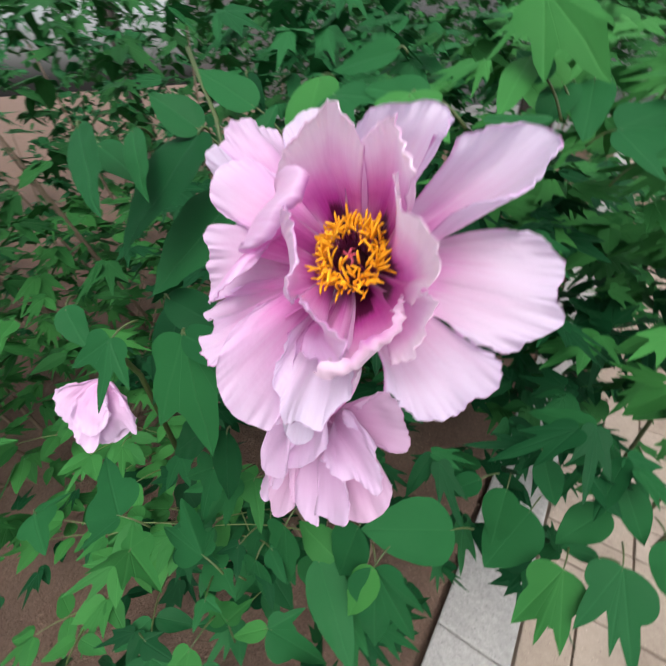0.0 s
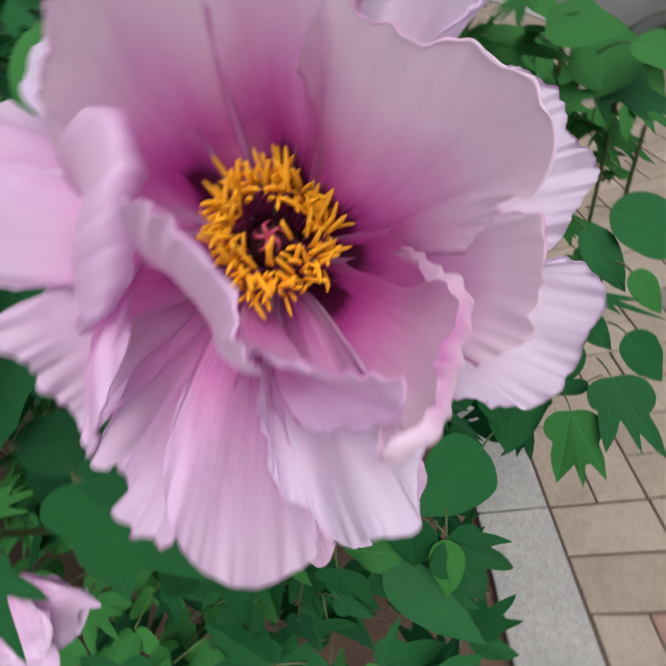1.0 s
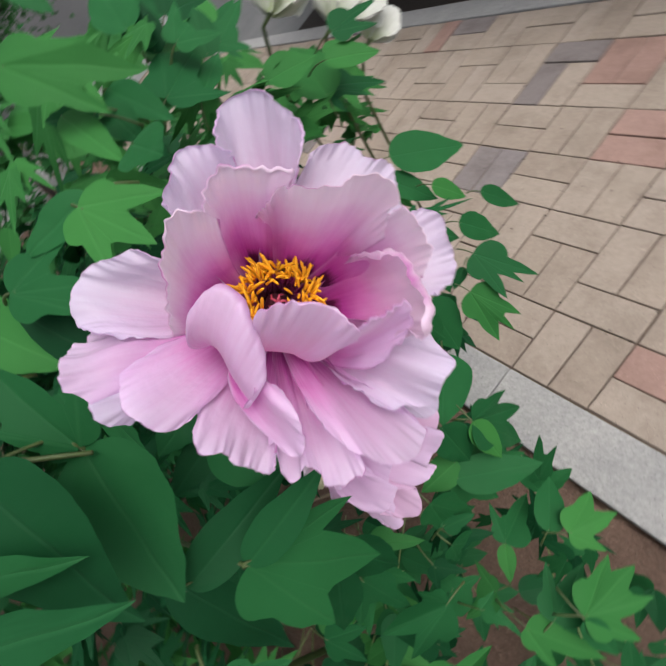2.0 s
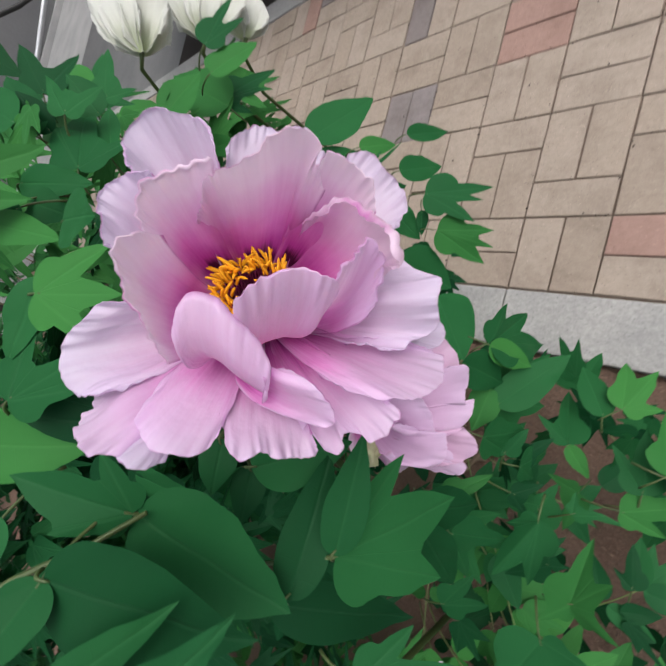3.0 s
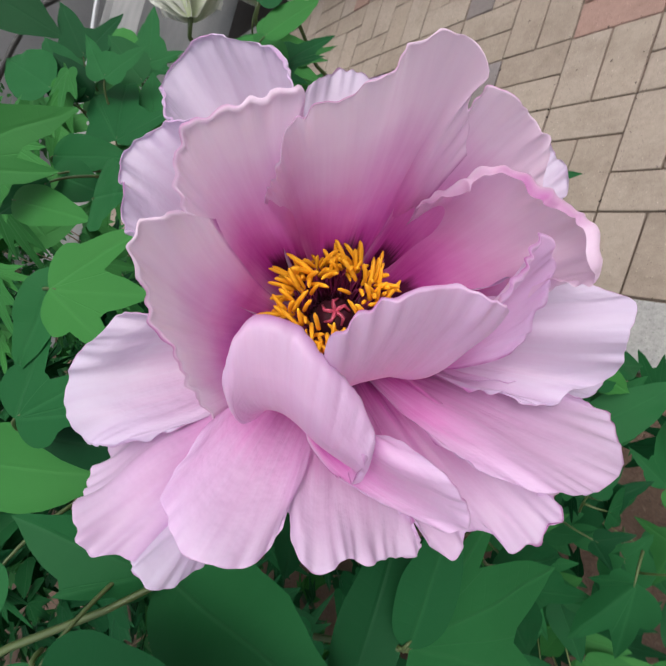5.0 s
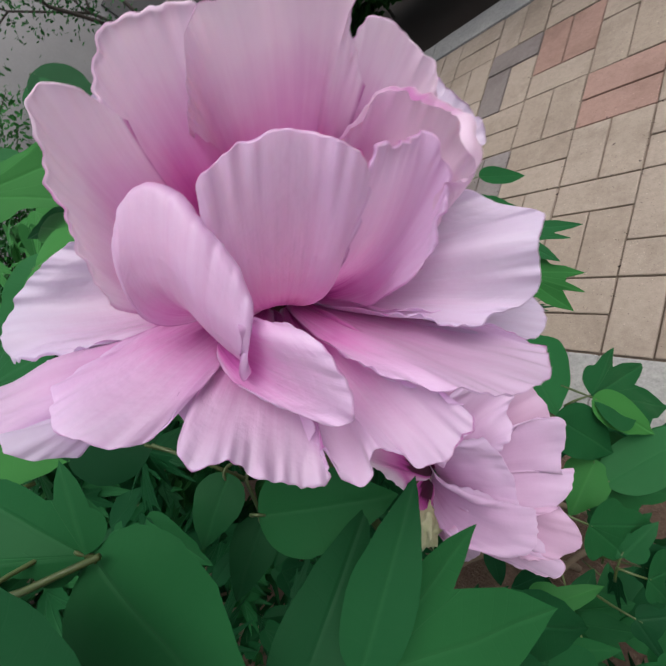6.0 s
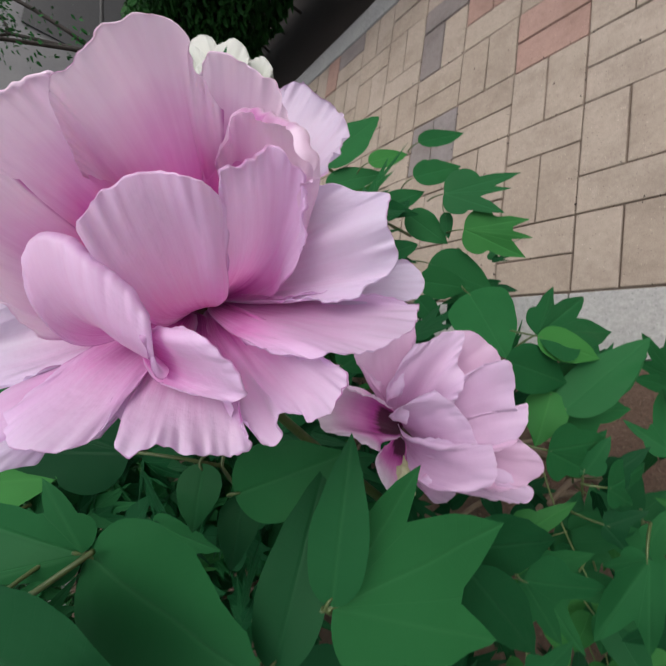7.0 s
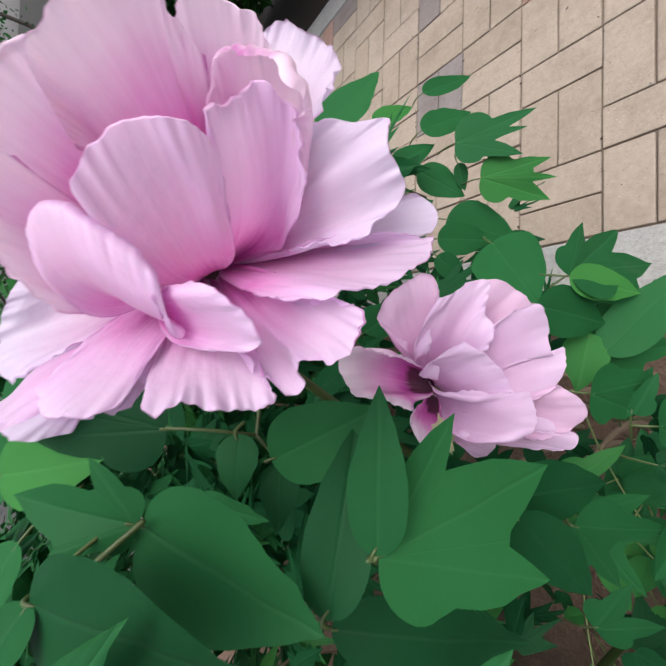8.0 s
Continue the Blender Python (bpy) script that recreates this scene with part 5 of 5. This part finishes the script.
sheet(white, (0, -0.009, 0.008), ((-0.0434, 0.0181, 0.026), (-0.0498, 0.0633, 0.024), (-0.0317, 0.0923, 0.018), (-0.0045, 0.0995, 0.018), (0.0163, 0.0769, 0.02), (0.0199, 0.0362, 0.026), (0.0181, 0.009, 0.028)), (0, -0.004, 0.026), 0.0015, 0.3, -0.002, WHITE, 0.006, seed=17, nu=24, nv=64, size=2.2)
hang(white, (0.0, -0.004, 0.0), 0.6, "pale green stem")
white = bloom("white_peony_bloom", "loose cup shaped creamy white peony bloom", *((-0.282, 0.185, 0.827), (0.660, -0.099, 0.745), (0.719, 0.371, -0.588)), size=0.82)
white["group"] = "white peony blooms"
sheet(white, (0, -0.0019, -0.012), ((-0.0577, 0.0288, -0.02), (-0.0673, 0.0913, -0.02), (-0.0529, 0.149, -0.02), (-0.0144, 0.1682, -0.02), (0.0192, 0.149, -0.02), (0.0269, 0.0961, -0.02), (0.0192, 0.0288, -0.02)), (0, 0, -0.008), 0.0015, 0.3, 0.0, WHITE, 0.006, seed=2, nu=24, nv=64, size=2.2)
sheet(white, (-0.0048, -0.0019, 0.004), ((-0.0548, 0.0288, 0.01), (-0.0673, 0.0769, 0.006), (-0.0577, 0.1202, 0.002), (-0.0288, 0.125, 0.008), (0, 0.0961, 0.016), (0.0077, 0.0577, 0.02), (0.0048, 0.0144, 0.018)), (-0.008, 0, 0.024), 0.0015, 0.3, -0.002, WHITE, 0.006, seed=7, nu=24, nv=64, size=2.2)
sheet(white, (0.0048, -0.0019, 0), ((0, 0.0192, 0.016), (0.0048, 0.0673, 0.014), (0.0288, 0.098, 0.006), (0.0625, 0.1057, 0), (0.0884, 0.0817, -0.004), (0.0913, 0.0433, 0), (0.0625, 0.0096, 0.008)), (0.008, 0, 0.022), 0.0015, 0.3, -0.002, WHITE, 0.006, seed=12, nu=24, nv=64, size=2.2)
sheet(white, (0, -0.0038, 0.008), ((-0.0192, 0.0144, 0.024), (-0.0192, 0.0529, 0.022), (0.0048, 0.0769, 0.018), (0.0336, 0.0721, 0.018), (0.0481, 0.0384, 0.022), (0.0384, 0.0096, 0.024)), (0, -0.002, 0.022), 0.0015, 0.3, -0.002, WHITE, 0.006, seed=17, nu=24, nv=64, size=2.2)
hang(white, (0.0, -0.004, 0.0), 0.6, "pale green stem")
white = bloom("white_peony_bloom", "loose cup shaped creamy white peony bloom", *((-0.267, 0.225, 0.767), (0.660, -0.099, 0.745), (0.719, 0.371, -0.588)), size=0.82)
white["group"] = "white peony blooms"
sheet(white, (-0.005, -0.005, -0.008), ((-0.0398, 0.0199, -0.016), (-0.0428, 0.0597, -0.016), (-0.0149, 0.0826, -0.016), (0.0199, 0.0796, -0.016), (0.0448, 0.0597, -0.016), (0.0498, 0.0249, -0.016), (0.0348, 0.003, -0.016)), (0, 0, -0.006), 0.0014, 0.3, 0.0, WHITE, 0.005, seed=2, nu=24, nv=64, size=2.2)
sheet(white, (-0.01, -0.005, 0.002), ((-0.0418, 0.01, 0.008), (-0.0388, 0.0448, 0.006), (-0.0149, 0.0567, 0.008), (0.01, 0.0498, 0.014), (0.0149, 0.01, 0.016)), (-0.006, 0, 0.018), 0.0014, 0.3, -0.002, WHITE, 0.005, seed=7, nu=24, nv=64, size=2.2)
sheet(white, (0.003, -0.005, 0.002), ((-0.005, 0.01, 0.014), (0, 0.0448, 0.014), (0.0199, 0.0697, 0.004), (0.0448, 0.0597, -0.002), (0.0508, 0.0299, 0), (0.0368, 0.003, 0.008)), (0.006, 0, 0.018), 0.0014, 0.3, -0.002, WHITE, 0.005, seed=12, nu=24, nv=64, size=2.2)
hang(white, (0.0, -0.004, 0.0), 0.6, "pale green stem")

# ---- hedge, wall, tree beyond the path ----
hedge = tagged(new("hedge"), "clipped dark evergreen hedge beside the path", "hedge")
hr = random.Random(11)


def hedge_rows(count, xr, yr, zr):
    out = []
    while len(out) < count:
        x, y, z = hr.uniform(*xr), hr.uniform(*yr), hr.uniform(*zr)
        # an overhanging rounded front
        front = yr[0] + 0.5 * max(0.0, (0.42 - z)) + 0.10 * noise.noise((x * 2.2, z * 3, 5))
        if y < front or (y > front + 0.22 and z < zr[1] - 0.2):
            continue
        ln = hr.uniform(0.04, 0.075)
        a = hr.uniform(-math.pi, math.pi)
        d = Vector((math.cos(a), -abs(math.sin(a)), hr.uniform(-0.9, 0.5))).normalized()
        b = Vector((x, y, z))
        out.append((b, b + d * ln, ln * 0.24, 1, Vector((hr.gauss(0, 0.4), -0.6, 1))))
    return out


stuff_leaves("foliage", hedge_rows(30000, (-2.85, 0.5), (1.66, 2.5), (0.16, 0.93)), HEDGE, hedge, "small glossy dark green leaves")
# added dark core: blocks the view through and stands for inner shade
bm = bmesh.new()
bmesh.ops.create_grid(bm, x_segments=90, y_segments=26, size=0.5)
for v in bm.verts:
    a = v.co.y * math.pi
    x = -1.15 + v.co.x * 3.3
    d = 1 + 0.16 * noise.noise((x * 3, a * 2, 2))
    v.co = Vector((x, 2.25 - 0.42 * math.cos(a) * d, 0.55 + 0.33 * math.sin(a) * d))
part("inner_growth", bm, BARK, hedge, "dark sheet put in for the shade inside the hedge")
for k in range(14):
    x = -2.75 + k * 0.24
    bm = bmesh.new()
    tube(bm, bend((x, 2.1, -0.1), (x + hr.uniform(-0.1, 0.1), 2.05, 0.6), (hr.uniform(-0.05, 0.05), 0, 0), 4), [0.010, 0.009, 0.008, 0.007, 0.005], 6)
    part("twig", bm, BARK, hedge)
# the shadow gap below the hedge is put into this soil's colour
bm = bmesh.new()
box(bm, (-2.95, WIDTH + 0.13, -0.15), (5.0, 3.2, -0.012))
tagged(part("hedge_bed", bm, DIRT_AND_SHADE), "soil under the hedge, coloured dark for the hedge's shade", "ground", kind="structure")

house = tagged(new("building"), "grey rendered building with a dark shadow strip low on its wall", "building")
bm = bmesh.new()
box(bm, (-11.3, -14, -0.1), (-11.0, 16, 9))
part("wall", bm, WALL, house)
# flat dark box laid on the wall where its shadow strip lies
bm = bmesh.new()
box(bm, (-10.99, 6.7, 0.2), (-10.93, 16, 2.6), 0.01)
part("dark_panel", bm, WALL_SHADOW, house, "dark grey strip standing for the shadow low on the wall")
bm = bmesh.new()
box(bm, (-11.0, -14, -0.1), (-10.9, 16, 0.12), 0.01)
part("plinth", bm, CONCRETE, house, "pale concrete plinth")

rail = tagged(new("metal_rail"), "pale metal handrail behind the hedge", "rail")
bm = bmesh.new()
tube(bm, [(-5.6, 0.2, 0.44), (-5.6, 6.6, 1.01)], 0.026, 10)
part("bar", bm, METAL, rail)
for y in (0.3, 6.5):
    bm = bmesh.new()
    tube(bm, [(-5.6, y, -0.1), (-5.6, y, 0.42 + y * 0.089)], 0.02, 8)
    part("post", bm, METAL, rail)
bm = bmesh.new()
tube(bm, [(-5.5, 0.9, 1.30), (-5.5, 1.5, 1.22), (-5.5, 1.95, 1.14), (-5.5, 2.4, 0.86), (-5.5, 2.65, 0.74), (-5.5, 3.0, 0.86), (-5.5, 3.35, 0.95), (-5.5, 3.8, 1.06), (-5.5, 4.6, 1.2), (-5.5, 5.6, 1.26)], 0.026, 7)
tagged(part("cable", bm, RUBBER), "black rubber cable drooping along the wall", "cable")

tree = tagged(new("tree"), "small dark branched tree with fine leaves before the wall", "tree")
tr = random.Random(4)
bm = bmesh.new()
tips = []


def limb(p, d, length, r, depth):
    q = p + d * length
    tube(bm, bend(p, q, (tr.uniform(-0.05, 0.05), tr.uniform(-0.05, 0.05), 0), 4), [r, r * 0.92, r * 0.85, r * 0.78, r * 0.7], 6)
    if depth == 0:
        tips.append(q)
        return
    for _ in range(3 if depth > 1 else 2):
        limb(q, (d + Vector((tr.gauss(0, 0.5), tr.gauss(0, 0.5), tr.gauss(0.1, 0.3)))).normalized(), length * tr.uniform(0.6, 0.85), r * 0.62, depth - 1)
        tips.append(p.lerp(q, tr.random()))


limb(Vector((-3.4, 2.05, -0.1)), Vector((0.02, 0.05, 1)), 1.12, 0.03, 4)
part("trunk", bm, BARK, tree)
lr = []
for q in tips:
    for _ in range(26):
        b = q + Vector((tr.gauss(0, 0.12), tr.gauss(0, 0.12), tr.gauss(0, 0.12)))
        ln = tr.uniform(0.03, 0.05)
        d = Vector((tr.gauss(0, 1), tr.gauss(0, 1), tr.gauss(-0.4, 0.6))).normalized()
        lr.append((b, b + d * ln, ln * 0.3, 1, Vector((tr.gauss(0, 0.5), tr.gauss(0, 0.5), 1))))
stuff_leaves("crown", lr, LEAF_FAR, tree, "fine light green leaves")


def far_tree(name, x, y, h, spread, seed):
    t = tagged(new(name), "leafy green tree beyond the bed", "tree")
    rr = random.Random(seed)
    b2 = bmesh.new()
    tube(b2, bend((x, y, -0.1), (x, y, h * 0.8), (0.1, 0.1, 0), 6), [0.10, 0.09, 0.08, 0.07, 0.06, 0.05, 0.04], 8)
    part("trunk", b2, BARK, t)
    rows2 = []
    for c in range(38):
        cx, cy, cz = x + rr.gauss(0, spread), y + rr.gauss(0, spread), rr.uniform(h * 0.12, h)
        for _ in range(60):
            b = Vector((cx + rr.gauss(0, 0.28), cy + rr.gauss(0, 0.28), cz + rr.gauss(0, 0.22)))
            d = Vector((rr.gauss(0, 1), rr.gauss(0, 1), rr.gauss(-0.3, 0.6))).normalized()
            rows2.append((b, b + d * 0.10, 0.032, 1, Vector((rr.gauss(0, 0.5), rr.gauss(0, 0.5), 1))))
    stuff_leaves("crown", rows2, LEAF_FAR, t, "loose green leaves")


fine = tagged(new("tree"), "fine leaved tree with thin dark branches over the bed", "tree")
ft = random.Random(77)
bm = bmesh.new()
tube(bm, bend((-3.75, -0.75, -0.1), (-3.6, -0.35, 1.7), (0.05, -0.1, 0), 6), [0.045, 0.042, 0.038, 0.034, 0.030, 0.026, 0.02], 8)
part("trunk", bm, BARK, fine)
lr = []
for k in range(22):
    a = Vector((-3.62, -0.4, 1.0 + 0.05 * k))
    q = Vector((-3.4 + ft.uniform(-0.35, 0.35), ft.uniform(-0.95, 0.95), ft.uniform(1.15, 2.1)))
    bm = bmesh.new()
    tube(bm, bend(a, q, (0, 0, ft.uniform(0.02, 0.12)), 6), [0.012, 0.010, 0.009, 0.007, 0.006, 0.004, 0.002], 5)
    part("branch", bm, BARK, fine)
    for m in range(320):
        b = a.lerp(q, ft.uniform(0.3, 1.05)) + Vector((ft.gauss(0, 0.09), ft.gauss(0, 0.10), ft.gauss(0, 0.10)))
        ln = ft.uniform(0.03, 0.05)
        d = Vector((ft.gauss(0, 1), ft.gauss(0, 1), ft.gauss(-0.3, 0.6))).normalized()
        lr.append((b, b + d * ln, ln * 0.32, 1, Vector((ft.gauss(0.3, 0.5), ft.gauss(0, 0.5), 1))))
stuff_leaves("crown", lr, LEAF_YOUNG, fine, "small pale green leaves")

for n, (x, y) in enumerate(((-6.5, -1.5), (-5.0, -3.8), (-2.5, -4.8), (0.5, -4.6), (-7.8, -4.5))):
    far_tree("tree", x, y, 3.0, 0.8, 50 + n)

# ---- soil crumbs and dry bits ----
cr = random.Random(8)
vs, fs = [], []
for _ in range(7000):
    x, y = cr.uniform(-0.5, 1.0), cr.uniform(-0.95, -KERB - 0.01)
    s = cr.uniform(0.0007, 0.0026)
    ln = s * cr.uniform(1.0, 4.0)
    a = cr.uniform(0, 6.28)
    k = len(vs)
    z = -0.007 + noise.fractal((x * 9, y * 9, 0.3), 0.7, 2.1, 4) * 0.010 + noise.noise((x * 2, y * 2, 4)) * 0.015 + 0.001
    for dx, dy, dz in ((-1, -0.7, -0.6), (1, -0.5, -0.6), (0.8, 0.9, -0.6), (-0.7, 0.8, -0.6), (cr.uniform(-0.5, 0.5), 0, 0.8)):
        px, py = dx * ln, dy * s
        vs.append((x + px * math.cos(a) - py * math.sin(a), y + px * math.sin(a) + py * math.cos(a), z + dz * s))
    fs += [(k, k + 1, k + 4), (k + 1, k + 2, k + 4), (k + 2, k + 3, k + 4), (k + 3, k, k + 4)]
tagged(from_arrays("soil_crumbs", vs, fs, CHIP, None, None, False), "loose soil crumbs and bark bits on the bed", "soil", kind="stuff")

vs, fs = [], []
for _ in range(420):
    along, across = cr.uniform(-1.4, 0.6), round(cr.uniform(0, 9)) * 0.1
    x, y = (along, across) if cr.random() < 0.5 else (round(along * 5) * 0.2, across + cr.uniform(0, 0.1))
    x, y = x + cr.gauss(0, 0.003), abs(y + cr.gauss(0, 0.003))
    s = cr.uniform(0.0008, 0.0028)
    k = len(vs)
    vs += [(x + cr.uniform(-1, 1) * s * 2, y + cr.uniform(-1, 1) * s * 2, 0.001 + cr.random() * s) for _ in range(4)]
    fs += [(k, k + 1, k + 2), (k, k + 2, k + 3), (k, k + 3, k + 1), (k + 1, k + 3, k + 2)]
tagged(from_arrays("joint_dirt", vs, fs, DIRT_AND_SHADE, None, None, False), "dark crumbs of dirt along the paver joints", "dirt", kind="stuff")

# ---- pavers, last: columns of paired and single bricks ----
paving = tagged(new("paving"), "sand coloured brick paving with a few red and grey bricks", "paving", kind="structure")


def brick_mesh(lx, ly, material):
    b = bmesh.new()
    box(b, (-lx / 2, -ly / 2, -0.05), (lx / 2, ly / 2, 0), 0.0036, 2)
    me = bpy.data.meshes.new("brick")
    b.to_mesh(me)
    b.free()
    me.materials.append(material)
    return me


GAP = 0.0040
FLAT = [brick_mesh(0.2 - GAP, 0.1 - GAP, m) for m in BRICKS]
TALL = [brick_mesh(0.1 - GAP, 0.2 - GAP, m) for m in BRICKS]
PATTERN = ("H", "H", "V", "H", "V")
SHIFTED = ("V", "H", "V", "H", "H")
br = random.Random(17)
# (column, start of the course in tenths of a metre, brick of the pair): paint
PAINT = {(-1, 7, 0): 1, (-1, 8, 0): 1, (-3, 5, 0): 2, (-3, 5, 1): 2, (1, 1, 0): 1, (1, 2, 1): 1, (-3, 9, 0): 2, (-3, 11, 0): 2,
         (-2, 10, 0): 1, (-2, 10, 1): 1, (-6, 13, 0): 2, (-7, 12, 1): 1}
far_mesh = {k: ([], []) for k in range(3)}
for col in range(-34, 25):
    y = 0
    seq = PATTERN if col % 2 else SHIFTED
    n = 0
    while y < 14:
        kind = seq[n % 5]
        span = 1 if kind == "H" else 2
        spots = [((col + 0.5) * 0.2, y * 0.1 + 0.05)] if kind == "H" else [(col * 0.2 + 0.05, y * 0.1 + 0.1), (col * 0.2 + 0.15, y * 0.1 + 0.1)]
        for which, (sx, sy) in enumerate(spots):
            paint = PAINT.get((col, y, which), 0 if (br.random() > 0.06 or col > -8) else br.choice((1, 2)))
            dz = br.uniform(-0.0018, 0.0012)
            mesh = (FLAT if kind == "H" else TALL)[paint]
            if -13 <= col <= 3:
                ob = new("brick", mesh)
                ob.parent = paving
                ob.location = (sx + br.uniform(-0.001, 0.001), sy + br.uniform(-0.001, 0.001), dz)
                ob.rotation_euler = (br.gauss(0, 0.004), br.gauss(0, 0.004), br.gauss(0, 0.006))
            else:
                v, fc = far_mesh[paint]
                k = len(v)
                v.extend((p.co.x + sx, p.co.y + sy, p.co.z + dz) for p in mesh.vertices)
                fc.extend(tuple(i + k for i in p.vertices) for p in mesh.polygons)
        y += span
        n += 1
for k, (v, fc) in far_mesh.items():
    ob = from_arrays("far_bricks", v, fc, BRICKS[k], paving, None, False)
    tagged(ob, kind="stuff")
